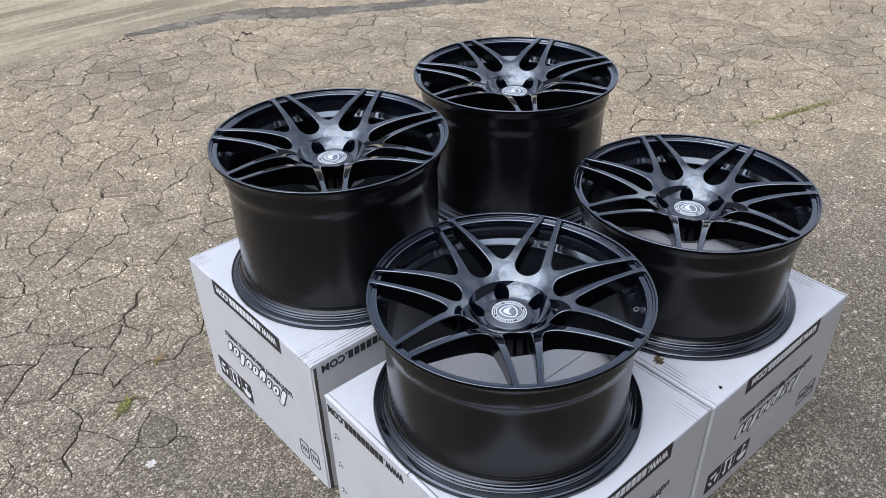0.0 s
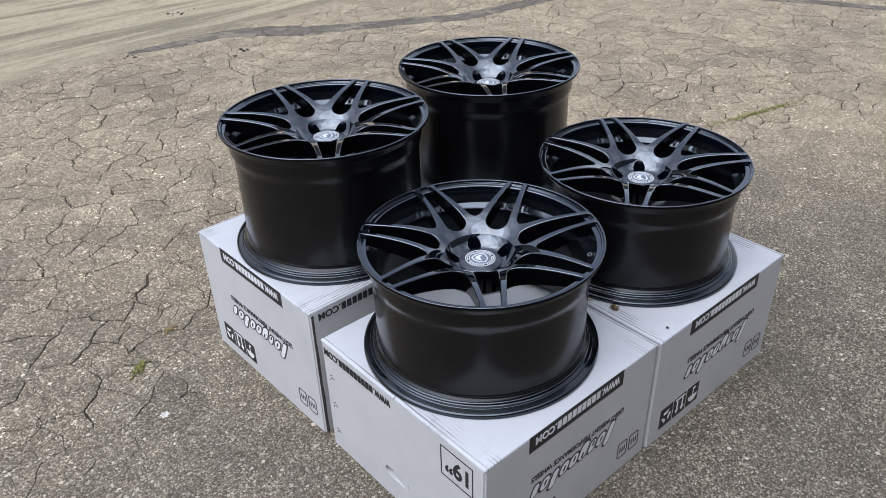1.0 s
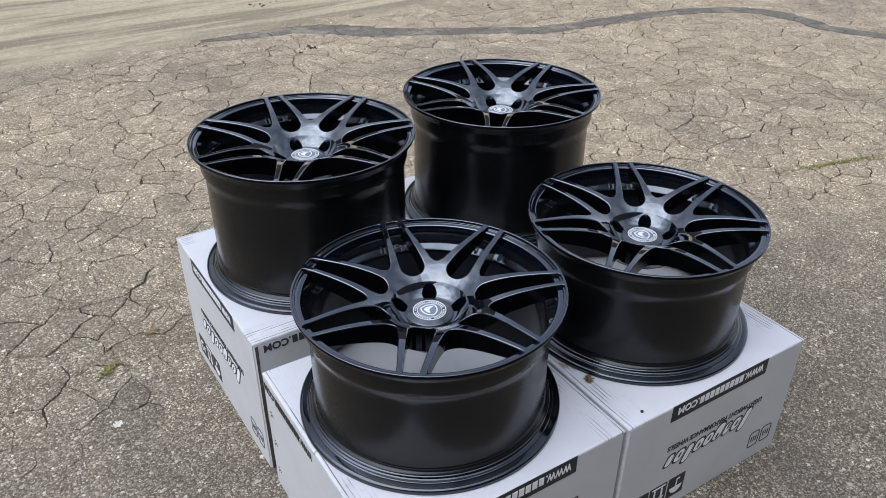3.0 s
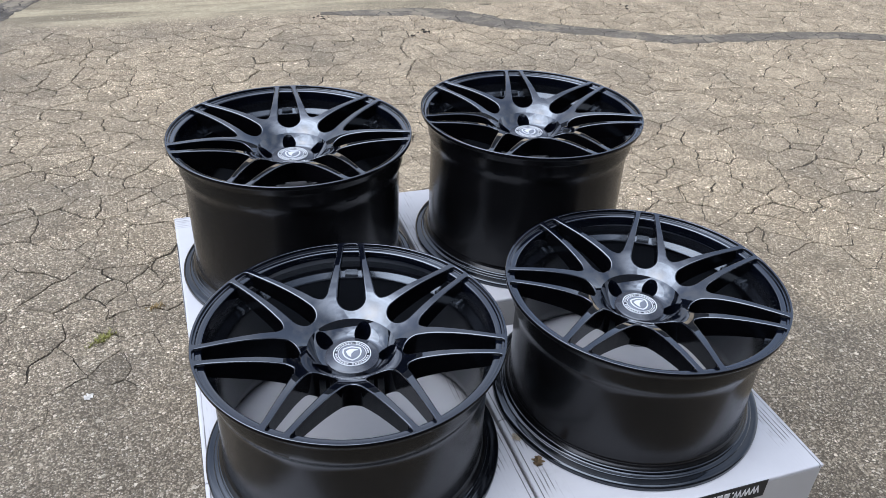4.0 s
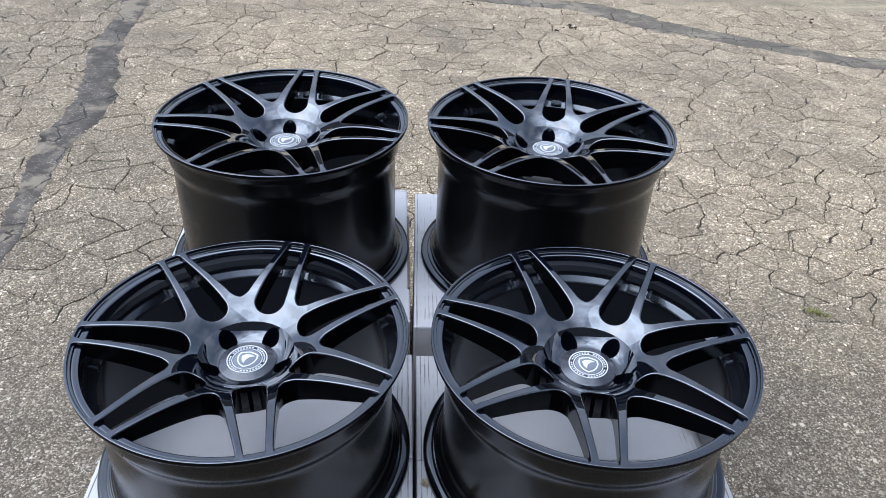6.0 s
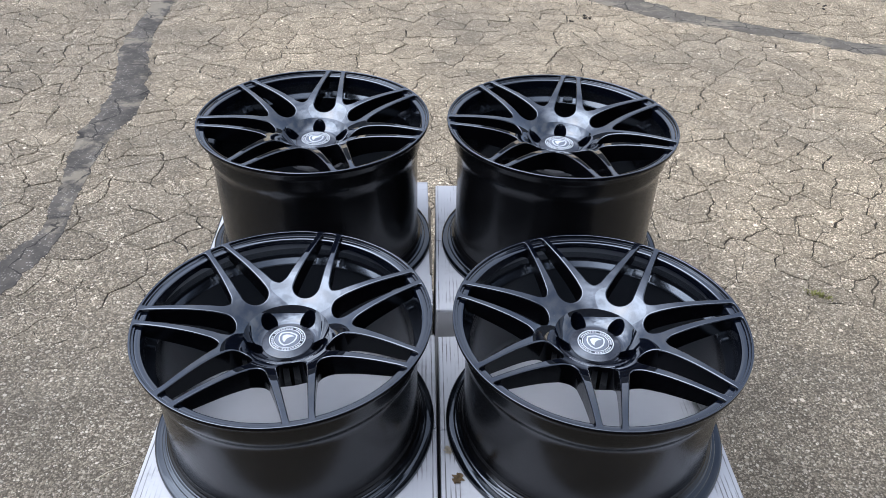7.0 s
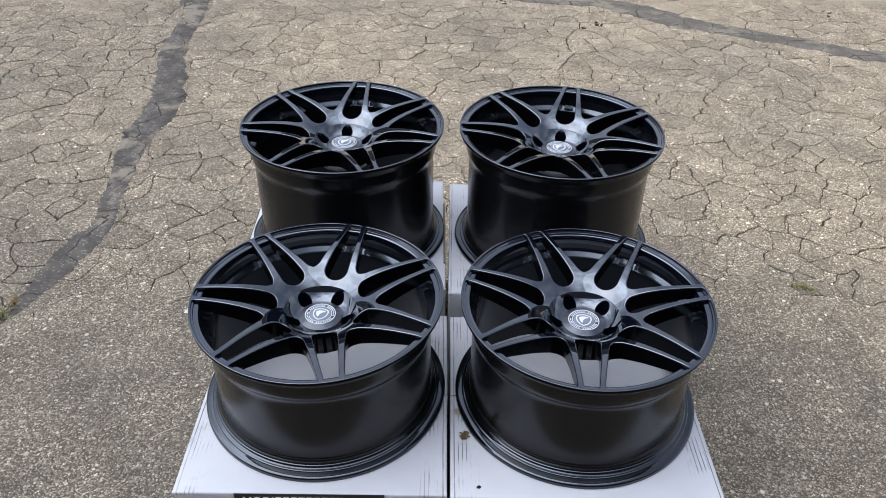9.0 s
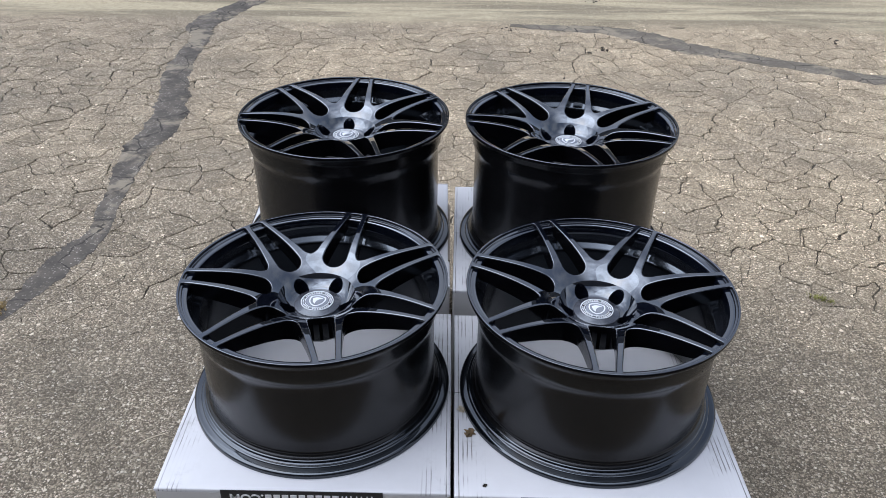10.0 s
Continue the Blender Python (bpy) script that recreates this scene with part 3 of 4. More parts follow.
ground = build_ground()
build_seal([(-0.75, 4.80, 0.16), (-0.93, 4.38, 0.20), (-1.05, 3.98, 0.20), (-0.99, 3.72, 0.13), (-0.97, 3.35, 0.135), (-0.935, 3.02, 0.155), (-0.84, 2.66, 0.165), (-0.795, 2.36, 0.175), (-0.815, 2.11, 0.145), (-0.795, 1.90, 0.115), (-0.77, 1.72, 0.09), (-0.748, 1.55, 0.08), (-0.722, 1.42, 0.08), (-0.755, 1.27, 0.125), (-0.785, 1.11, 0.10), (-0.806, 1.00, 0.066), (-0.83, 0.92, 0.05), (-0.93, 0.74, 0.035)], "dark worn crack sealer band winding over the asphalt", 3, TAR)
build_seal([(0.92, 4.08, 0.06), (1.22, 4.03, 0.14), (1.52, 4.00, 0.18), (1.75, 3.86, 0.24), (1.93, 3.69, 0.23), (2.12, 3.57, 0.18), (2.35, 3.45, 0.17), (2.62, 3.31, 0.16), (2.90, 3.16, 0.17), (3.40, 3.10, 0.15), (3.95, 3.02, 0.15), (4.40, 2.82, 0.16), (4.55, 2.50, 0.17), (4.52, 2.20, 0.15), (4.67, 1.89, 0.13), (4.86, 1.42, 0.12), (5.0, 1.0, 0.06)], "grey worn crack sealer band curving over the asphalt", 8, PALETAR)
# out of view; added to shade the near ground and the south faces
build_wall("shading_wall_south", (-9, -2.6), (9, -2.6), 3.2, BRICK, "unseen plain grey wall added to shade the yard from the south")
# out of view; added as a warm bright band for the wheels to mirror
build_wall("mirrored_wall_north", (-22, 15), (26, 15), 3.0, TANWALL, "unseen plain tan wall added to be mirrored in the wheels")
# unseen; stands in for dark trees mirrored in the near spokes
build_wall("mirrored_wall_north_rear", (-30, 18), (34, 18), 8.0, DARKWALL, "unseen tall dark wall added for dark reflections in the spokes")


# ---- the wheels ----
ROUT, RMAX, CORNER = 0.2553, 0.2596, 0.0056      # outer end of the openings, outer edge of the face, corner radius
U_END, V_END, HUB = 0.0885, 0.1182, 0.0755
HALF = math.pi / 7           # half the angle from one pair of spokes to the next


def curve_at(table, r):
    return float(np.interp(r, [p[0] for p in table], [p[1] for p in table]))


def flank(r):
    """Height of the spokes' upper side under the rim's top, steep at the hub and level at the lip."""
    return -0.0006 - 0.0434 * math.exp(-(r - HUB) / 0.054)


def flank_slope(r):
    return 0.0434 / 0.054 * math.exp(-(r - HUB) / 0.054)


GAP = [(0.0885, 0.0250), (0.11, 0.0250), (0.13, 0.0240), (0.17, 0.0208), (0.20, 0.0182), (0.235, 0.0150), (0.2578, 0.0134)]
SPOKE = [(0.114, 0.0200), (0.120, 0.0195), (0.13, 0.0184), (0.145, 0.0166), (0.165, 0.0146), (0.20, 0.0124), (0.235, 0.0112), (0.2578, 0.0112)]
THICK = [(0.0755, 0.060), (0.12, 0.045), (0.2, 0.036), (0.2392, 0.030), (0.2404, 0.0085), (0.2525, 0.0068), (0.2578, 0.0055)]


def closing(r, half):
    """Rounds the outer corners of an opening."""
    k = min(CORNER, r - (ROUT - CORNER))
    return half if k <= 0 else half - CORNER + math.sqrt(max(0.0, CORNER ** 2 - k * k))


def narrow_half(r):
    """Half the gap between the two spokes of a pair, in metres."""
    if r <= U_END:
        return 0.0
    k = min(1.0, (r - U_END) / 0.024)
    return closing(r, curve_at(GAP, r) * math.sqrt(max(0.0, 1 - (1 - k) ** 2)))


def wide_half(r):
    """Half the gap between two pairs, in metres."""
    if r <= V_END:
        return 0.0
    k = min(1.0, (r - V_END) / 0.011)
    return closing(r, max(0.0, r * HALF - curve_at(GAP, r) - curve_at(SPOKE, r)) * math.sqrt(max(0.0, 1 - (1 - k) ** 2)))


def edge_radius(r):
    """Radius of the face's upper edges: soft along the spokes, crisp at the ring."""
    return 0.0026 - 0.0014 * step(0.238, 0.250, r)


def clustered(start, reach, n, m):
    """Radii along an opening, dense at both its ends."""
    return ([start + reach * (1 - math.cos(a)) for a in np.linspace(0.0, math.pi / 2, n)] + list(np.linspace(start + reach, ROUT - CORNER, m))[1:]
            + [ROUT - CORNER + CORNER * math.sin(a) for a in np.linspace(0.02, math.pi / 2, 60)])


def edge_point(r, wide):
    """A point on the border of an opening."""
    a = HALF - wide_half(r) / r if wide else narrow_half(r) / r
    return r * math.cos(a), r * math.sin(a)


def build_spoke_mesh():
    """One pair of spokes with its share of the hub's flank: a grid over radius and angle with rounded edges, side walls and a back."""
    radii = list(np.linspace(HUB, U_END - 0.003, 9)) + [U_END - 0.002, U_END - 0.001, U_END - 0.0004]
    radii += [U_END + 0.024 * (1 - math.cos(a)) for a in np.linspace(0.02, math.pi / 2, 22)]
    radii = [r for r in radii if r < V_END - 0.004] + [V_END - 0.003, V_END - 0.0015, V_END - 0.0006]
    radii += [V_END + 0.011 * (1 - math.cos(a)) for a in np.linspace(0.03, math.pi / 2, 12)]
    radii += list(np.linspace(V_END + 0.013, 0.2385, 34)) + [0.2392, 0.2404, 0.243, 0.246, 0.2485, ROUT - CORNER]
    rows = [(r, 1.0) for r in radii + [ROUT - CORNER + CORNER * math.sin(a) for a in np.linspace(0.2, math.pi / 2, 9)]]
    rows += [(ROUT, 1 - j / 12) for j in range(1, 13)]
    rows += [(ROUT + d, 0.0) for d in (0.0001, 0.0003, 0.0006, 0.0009, 0.0013, 0.0021)] + [(RMAX - d, 0.0) for d in (0.0013, 0.0009, 0.0006, 0.0003, 0.0001, 0.0)]
    share = [0, 0.006, 0.02, 0.04, 0.07, 0.11, 0.17, 0.25, 0.37, 0.5, 0.63, 0.75, 0.83, 0.89, 0.93, 0.96, 0.98, 0.994, 1.0]
    edge = []
    for r in clustered(U_END, 0.024, 260, 400):
        a = narrow_half(r) / r
        edge += [(r * math.cos(a), r * math.sin(a)), (r * math.cos(a), -r * math.sin(a))]
    for r in clustered(V_END, 0.011, 160, 400):
        g = wide_half(r) / r
        edge += [(r * math.cos(HALF - g), r * math.sin(HALF - g)), (r * math.cos(HALF + g), r * math.sin(HALF + g))]
    for mid, half, n in ((0.0, narrow_half(ROUT) / ROUT, 80), (HALF, wide_half(ROUT) / ROUT, 400)):
        edge += [(ROUT * math.cos(mid + a), ROUT * math.sin(mid + a)) for a in np.linspace(-half, half, n)]
    edge = np.array(edge)
    verts, faces, given = [], [], {}
    ns, nr = len(share), len(rows)
    for side in (1, -1):
        base = len(verts)
        for r, wide_open in rows:
            a0, a1 = narrow_half(r) * wide_open / r, HALF - wide_half(r) * wide_open / r
            for s in share:
                a = a0 + (a1 - a0) * s
                x, y = r * math.cos(a), r * math.sin(a)
                off = edge - (x, y)
                dist = (off ** 2).sum(1)
                near = int(dist.argmin())
                d = math.sqrt(dist[near])
                z, slope = flank(r), flank_slope(r)
                gx, gy = slope * math.cos(a), slope * math.sin(a)
                soft = edge_radius(r)
                if d < soft and r > U_END - 0.01:
                    k = (soft - d) / soft
                    z -= soft * (1 - math.sqrt(max(0.0, 1 - k * k)))
                    steep = min(2.6, k / math.sqrt(max(1e-6, 1 - k * k)))
                    if d > 5e-4:
                        ex, ey = -off[near] / d
                    elif r > ROUT - 1e-6:
                        ex, ey = math.cos(a), math.sin(a)
                    else:
                        p, q = (edge_point(r - 3e-4, s > 0.5), edge_point(r, s > 0.5))
                        sign = (-1 if s > 0.5 else 1) / max(1e-9, math.hypot(q[0] - p[0], q[1] - p[1]))
                        ex, ey = (p[1] - q[1]) * sign, (q[0] - p[0]) * sign
                    gx, gy = gx + steep * ex, gy + steep * ey
                if r > RMAX - 0.0012:
                    k = (0.0012 - (RMAX - r)) / 0.0012
                    z -= 0.0012 * (1 - math.sqrt(max(0.0, 1 - k * k)))
                    steep = min(2.6, k / math.sqrt(max(1e-6, 1 - k * k)))
                    gx, gy = gx - steep * math.cos(a), gy - steep * math.sin(a)
                given[len(verts)] = Vector((-gx, -gy * side, 1)).normalized()
                verts.append((x, y * side, z))
        top = lambda i, k: base + i * ns + k
        for i in range(nr - 1):
            for k in range(ns - 1):
                q = (top(i, k), top(i + 1, k), top(i + 1, k + 1), top(i, k + 1))
                faces.append(q if side > 0 else q[::-1])
        # side walls and back, row by row
        low = len(verts)
        for i, (r, wide_open) in enumerate(rows):
            a0, a1 = narrow_half(r) * wide_open / r, HALF - wide_half(r) * wide_open / r
            draw = 0.0020 / r
            b0 = a0 + draw * min(1.0, max(0.0, (r - U_END) / 0.009))
            b1 = a1 - draw * min(1.0, max(0.0, (r - V_END) / 0.009))
            zt0, zt1 = verts[top(i, 0)][2], verts[top(i, ns - 1)][2]
            zb = flank(r) - curve_at(THICK, r)
            for a, z in ((a0, zt0), (b0, zb), (b1, zb), (a1, zt1)):
                verts.append((r * math.cos(a), side * r * math.sin(a), z))
        w = lambda j, k: low + j * 4 + k
        for i in range(nr - 1):
            r = rows[i][0]
            if rows[i][1] == 0.0:
                break
            quads = [(w(i, 1), w(i, 2), w(i + 1, 2), w(i + 1, 1))] if r < ROUT - 1e-6 else []
            if r >= U_END - 0.0005:
                quads.append((w(i, 0), w(i, 1), w(i + 1, 1), w(i + 1, 0)))
            if r >= V_END - 0.0007:
                quads.append((w(i + 1, 3), w(i + 1, 2), w(i, 2), w(i, 3)))
            for q in quads:
                faces.append(q if side > 0 else q[::-1])
        foot = len(verts)
        for k in range(ns):
            x, y, z = verts[top(nr - 1, k)]
            verts.append((x, y, -0.0070))
        for k in range(ns - 1):
            q = (top(nr - 1, k), foot + k, foot + k + 1, top(nr - 1, k + 1))
            faces.append(q if side > 0 else q[::-1])
    me = bpy.data.meshes.new("double_spoke")
    me.from_pydata(verts, [], faces)
    me.update()
    me.materials.append(GLOSS)
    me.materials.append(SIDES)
    # walls and back take the dimmed copy of the paint
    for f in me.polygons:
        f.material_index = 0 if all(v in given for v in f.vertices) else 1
    me.shade_smooth()
    me.set_sharp_from_angle(angle=radians(60))
    corner = [0.0] * (3 * len(me.loops))
    me.corner_normals.foreach_get("vector", corner)
    me.normals_split_custom_set([given.get(l.vertex_index) or Vector(corner[3 * i:3 * i + 3]) for i, l in enumerate(me.loops)])
    return me


def bowl(r):
    """Height of the bowl round the cap."""
    return -0.0672 + 0.0232 * max(0.0, (r - 0.046) / (HUB - 0.046)) ** 2.0


def build_hub_mesh(turn):
    """The bowl round the cap with five bolt holes cut into it."""
    prof = [(r, bowl(r)) for r in np.linspace(HUB, 0.044, 26)] + [(0.0400, -0.0680), (0.0400, -0.1040), (0.0720, -0.1040), (HUB, -0.1000)]
    body = new("hub", lathe("hub", prof, 160))
    cutters = []
    for i in range(5):
        a = turn + 2 * math.pi * i / 5
        bm = bmesh.new()
        bmesh.ops.create_cone(bm, cap_ends=True, segments=40, radius1=0.0134, radius2=0.0154, depth=0.06)
        me = bpy.data.meshes.new("cutter")
        bm.to_mesh(me)
        bm.free()
        c = new("cutter", me)
        c.location = (0.0585 * math.cos(a), 0.0585 * math.sin(a), -0.070)
        cutters.append(c)
        mod = body.modifiers.new("hole", "BOOLEAN")
        mod.object, mod.operation, mod.solver = c, "DIFFERENCE", "EXACT"
    me = baked(body, cutters)
    me.shade_smooth()
    me.set_sharp_from_angle(angle=radians(32))
    corner = [0.0] * (3 * len(me.loops))
    me.corner_normals.foreach_get("vector", corner)
    split = [Vector(corner[3 * i:3 * i + 3]) for i in range(len(me.loops))]
    for f in me.polygons:
        c = f.center
        if f.normal.z > 0.2 and abs(c.z - bowl(math.hypot(c.x, c.y))) < 0.004:
            for li in f.loop_indices:
                v = me.vertices[me.loops[li].vertex_index].co
                r = math.hypot(v.x, v.y)
                k = (bowl(r + 1e-4) - bowl(r - 1e-4)) / 2e-4
                split[li] = Vector((-k * v.x / r, -k * v.y / r, 1)).normalized()
    me.normals_split_custom_set(split)
    return me


LIP_PROFILE = [(0.2400, -0.0320), (0.2401, -0.0135), (0.2405, -0.0115), (0.2414, -0.0104), (0.2428, -0.0099), (0.2498, -0.0092), (0.2505, -0.0093), (0.2510, -0.0086), (0.2513, -0.0070),
               (0.2518, -0.0064), (0.2530, -0.0062), (0.2560, -0.0062), (0.2586, -0.0062), (0.2592, -0.0064), (0.2560, -0.0090), (0.2470, -0.0125), (0.2418, -0.0178), (0.2412, -0.0320)]
LIP_EDGE = [(0.2592, -0.0062), (0.2595, -0.0070), (0.2595, -0.0092), (0.2588, -0.0110), (0.2565, -0.0126), (0.2500, -0.0138), (0.2470, -0.0150), (0.2440, -0.0178), (0.2415, -0.0320), (0.2412, -0.0320), (0.2470, -0.0130)]


def barrel_profile(h):
    """The outside from the lip down to the back flange, the flange itself, and the inside from there up to the face."""
    out = [(0.2452, -0.0150), (0.2440, -0.0176), (0.2426, -0.0200), (0.2418, -0.0215), (0.2421, -0.0225), (0.2416, -0.0238), (0.2412, -0.0360), (0.2409, -0.0500), (0.2405, -0.0570), (0.2400, -0.0610),
           (0.2390, -0.0648), (0.2377, -0.0685), (0.2363, -0.0722), (0.2350, -0.0762), (0.2339, -0.0806), (0.2332, -0.0860), (0.2329, -0.0930), (0.2328, -h / 2 - 0.03), (0.2328, -h + 0.0580), (0.2329, -h + 0.0370),
           (0.2334, -h + 0.0345), (0.2341, -h + 0.0335), (0.2344, -h + 0.0325), (0.2344, -h + 0.0308), (0.2354, -h + 0.0290), (0.2372, -h + 0.0272), (0.2396, -h + 0.0256), (0.2410, -h + 0.0236)]
    flange = [(0.2396, -h + 0.0240), (0.2414, -h + 0.0236), (0.2432, -h + 0.0226), (0.2440, -h + 0.0212), (0.2436, -h + 0.0196), (0.2426, -h + 0.0186), (0.2428, -h + 0.0172), (0.2442, -h + 0.0160), (0.2470, -h + 0.0154),
              (0.2496, -h + 0.0150), (0.2506, -h + 0.0142), (0.2512, -h + 0.0130), (0.2540, -h + 0.0126), (0.2590, -h + 0.0120), (0.2625, -h + 0.0110), (0.2646, -h + 0.0094), (0.2656, -h + 0.0072), (0.2656, -h + 0.0014), (0.2644, -h), (0.2480, -h),
              (0.2440, -h + 0.0080), (0.2392, -h + 0.0160)]
    inside = [(0.2446, -h + 0.0070), (0.2440, -h + 0.0080), (0.2380, -h + 0.0160), (0.2320, -h + 0.0300), (0.2262, -h + 0.0500), (0.2255, -h / 2), (0.2255, -0.0700), (0.2262, -0.0630)]
    shelf = [(0.2262, -0.0630), (0.2285, -0.0592), (0.2375, -0.0536), (0.2388, -0.0515), (0.2395, -0.0440), (0.2402, -0.0300)]
    return out, inside, shelf, flange


def build_wheel(name, x, y, z, h, pair_angle, label, lug_shift, valve=None):
    """A black alloy wheel lying face up; its base is at z and it is h high. pair_angle: the turn of a pair of spokes."""
    w = thing(name, pose(x, y, z, 0, 0, pair_angle), label, "alloy wheel", "black alloy wheels")
    face = Matrix.Translation((0, 0, h))
    for i in range(7):
        part("double_spoke", SPOKES, GLOSS, w, m=face @ Matrix.Rotation(2 * HALF * i, 4, "Z"))
    part("hub", HUBS, GLOSS, w, m=face @ Matrix.Rotation(radians(lug_shift), 4, "Z"))
    part("outer_lip", LIPS, GLOSS, w, m=face)
    part("lip_edge", EDGES, SATIN, w, m=face)
    part("barrel", BARRELS[h][0], SATIN, w, "satin black barrel", m=face)
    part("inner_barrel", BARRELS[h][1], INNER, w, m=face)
    part("rim_shelf", BARRELS[h][2], SHELF, w, m=face)
    for i in range(7):
        for lateral, me in STEPS:
            part("shelf_step", me, SHELF, w, m=face @ Matrix.Rotation(2 * HALF * i + lateral / 0.235, 4, "Z"))
    part("rear_flange", BARRELS[h][3], FLANGE, w, "stepped back flange", m=face)
    if valve is not None:
        a = radians(valve - pair_angle)
        part("valve_hole", VALVE, DULL_METAL, w, "dull bare metal rim of the valve hole", m=face @ Matrix.Rotation(a, 4, "Z") @ Matrix.Translation((0.2325, 0, -0.0556)) @ Matrix.Rotation(radians(-32), 4, "Y"))
    cap = part("centre_cap", CAP, CAPBLACK, w, "round black centre cap with a silver ring", m=face @ Matrix.Rotation(radians(-pair_angle - 10), 4, "Z"))
    part("cap_disc", CAP_DISC, CAPGREY, cap)
    for ring in CAP_RINGS:
        part("cap_ring", ring, SILVER, cap)
    for tick in range(36):
        if tick % 9 != 8:
            part("ring_mark", CAP_TICK, SILVER, cap, m=Matrix.Rotation(radians(10 * tick), 4, "Z"))
    part("emblem", EMBLEM, SILVER, cap)
    return w


def shelf_step(half, top):
    """A small raised land on the shelf behind a spoke's end, its top sloping inwards, half: half its width in metres."""
    bm = bmesh.new()
    block(bm, (0.0130, 2 * half, 0.014), Matrix.Translation((0.2335, 0, top - 0.007)))
    for v in bm.verts:
        if v.co.x < 0.2335 and v.co.z > top - 0.001:
            v.co.z -= 0.0045
    bmesh.ops.bevel(bm, geom=[e1 for e1 in bm.edges if min(v.co.z for v in e1.verts) > top - 0.006], offset=0.0012, segments=2, affect="EDGES")
    me = bpy.data.meshes.new("shelf_step")
    bm.to_mesh(me)
    bm.free()
    me.shade_smooth()
    me.set_sharp_from_angle(angle=radians(40))
    return me


STEP_END = shelf_step(0.0030, -0.0470)
STEPS = [(0.0, shelf_step(0.0125, -0.0500)), (0.0290, STEP_END), (-0.0290, STEP_END)]
SPOKES = build_spoke_mesh()
HUBS = build_hub_mesh(0.0)
LIPS, EDGES = lathe("outer_lip", LIP_PROFILE, 192), lathe("lip_edge", LIP_EDGE, 192)
BARRELS = {h: [lathe("barrel", p, 192, i == 3, 40) for i, p in enumerate(barrel_profile(h))] for h in (0.273, 0.336)}
VALVE = lathe("valve_hole", [(0.0042, -0.003), (0.0042, 0.0004), (0.0046, 0.0009), (0.0052, 0.0008), (0.0055, 0.0002), (0.0055, -0.003)], 28)
CAP = lathe("centre_cap", [(0.0, -0.0600), (0.0335, -0.0604), (0.0345, -0.0610), (0.0420, -0.0622), (0.0455, -0.0640), (0.0463, -0.0665), (0.0463, -0.0720), (0.0, -0.0720)], 96, closed=False)
CAP_DISC = lathe("cap_disc", [(0.0, -0.0592), (0.0215, -0.0592), (0.0220, -0.0596), (0.0220, -0.0603)], 64, closed=False)
CAP_RINGS = [lathe("cap_ring", [(r, -0.0606), (r, -0.0590), (r + t, -0.0590), (r + t, -0.0606)], 72) for r, t in ((0.0232, 0.0013), (0.0306, 0.0016))]
CAP_TICK = mesh_of("ring_mark", [(x, y, z) for z in (-0.0606, -0.0591) for x, y in ((0.0262, -0.0013), (0.0288, -0.0013), (0.0288, 0.0013), (0.0262, 0.0013))],
                   [(3, 2, 1, 0), (4, 5, 6, 7), (0, 1, 5, 4), (1, 2, 6, 5), (2, 3, 7, 6), (3, 0, 4, 7)])


def build_emblem():
    """A plain shield outline with a curved wedge in silver."""
    half = [(0.0, -0.0165), (0.007, -0.0125), (0.0118, -0.006), (0.0138, 0.002), (0.0128, 0.0095), (0.0085, 0.0118), (0.0, 0.0142)]
    shield = half + [(-x, y) for x, y in half[-2:0:-1]]
    outlines = [[shield[k], shield[(k + 1) % len(shield)], tuple(0.86 * c for c in shield[(k + 1) % len(shield)]), tuple(0.86 * c for c in shield[k])] for k in range(len(shield))]
    outlines += [[(-0.0085, 0.0040), (-0.0040, 0.0078), (0.0030, 0.0085), (0.0090, 0.0060), (0.0030, 0.0040), (-0.0010, -0.0010), (-0.0020, -0.0090), (-0.0062, -0.0040)]]
    return joined_slabs("emblem", [[(1.2 * x, 1.2 * y) for x, y in o] for o in outlines], -0.0591, 0.0006)


EMBLEM = build_emblem()
LOW, TALL = 0.331, 0.379
build_wheel("alloy_wheel", 0.270, 0.292, LOW, 0.273, 26.0, "gloss black seven double-spoke wheel, narrow, face up on a low carton", 33.0, -41.7)
build_wheel("alloy_wheel", 0.824, 0.283, LOW, 0.273, 58.0, "gloss black seven double-spoke wheel, narrow, beside a dry leaf", -17.6)
build_wheel("alloy_wheel", 0.267, 0.848, TALL, 0.336, 32.6, "gloss black seven double-spoke wheel, wide deep barrel, on a taller carton", 56.0, 135.5)
build_wheel("alloy_wheel", 0.826, 0.835, TALL, 0.336, 25.2, "gloss black seven double-spoke wheel, wide deep barrel, on the rear carton", 54.5)


# ---- the cartons ----
def strokes(slant, height, step, grow):
    """Outlines of nine slanted rounded blocks in a row, for a name that stays unlettered."""
    out = []
    for i in range(9):
        lo = -0.30 * height if i in (0, 3) else 0.0
        hi = height * (1.35 if i in (0, 6) else 0.95)
        w = step * (0.70 if i in (0, 2, 6, 8) else 0.95)
        pts = rounded(w + grow, hi - lo + grow, min(w, hi - lo) * 0.38, 4)
        cx, cy = step * (i + 0.5), (lo + hi) / 2
        out.append([(cx + px + slant * (cy + py), cy + py) for px, py in pts])
    return out


WWW = lettering("address_start", "WWW.", 0.066, 0.020, weight=0.03)
COM = lettering("address_end", ".COM", 0.066, 0.020, weight=0.03)
TAGLINE = lettering("tagline", "LIGHTWEIGHT PERFORMANCE WHEELS", 0.302, 0.0155, weight=0.02)
SIZE_MARK = lettering("size_mark", "19\u201d", 0.068, 0.046, weight=0.03)
NAME_BAR = slab("name_bar", [(0.0012, 0), (0.0138, 0), (0.0142, 0.0195), (0.0016, 0.0200)], 0.0006)
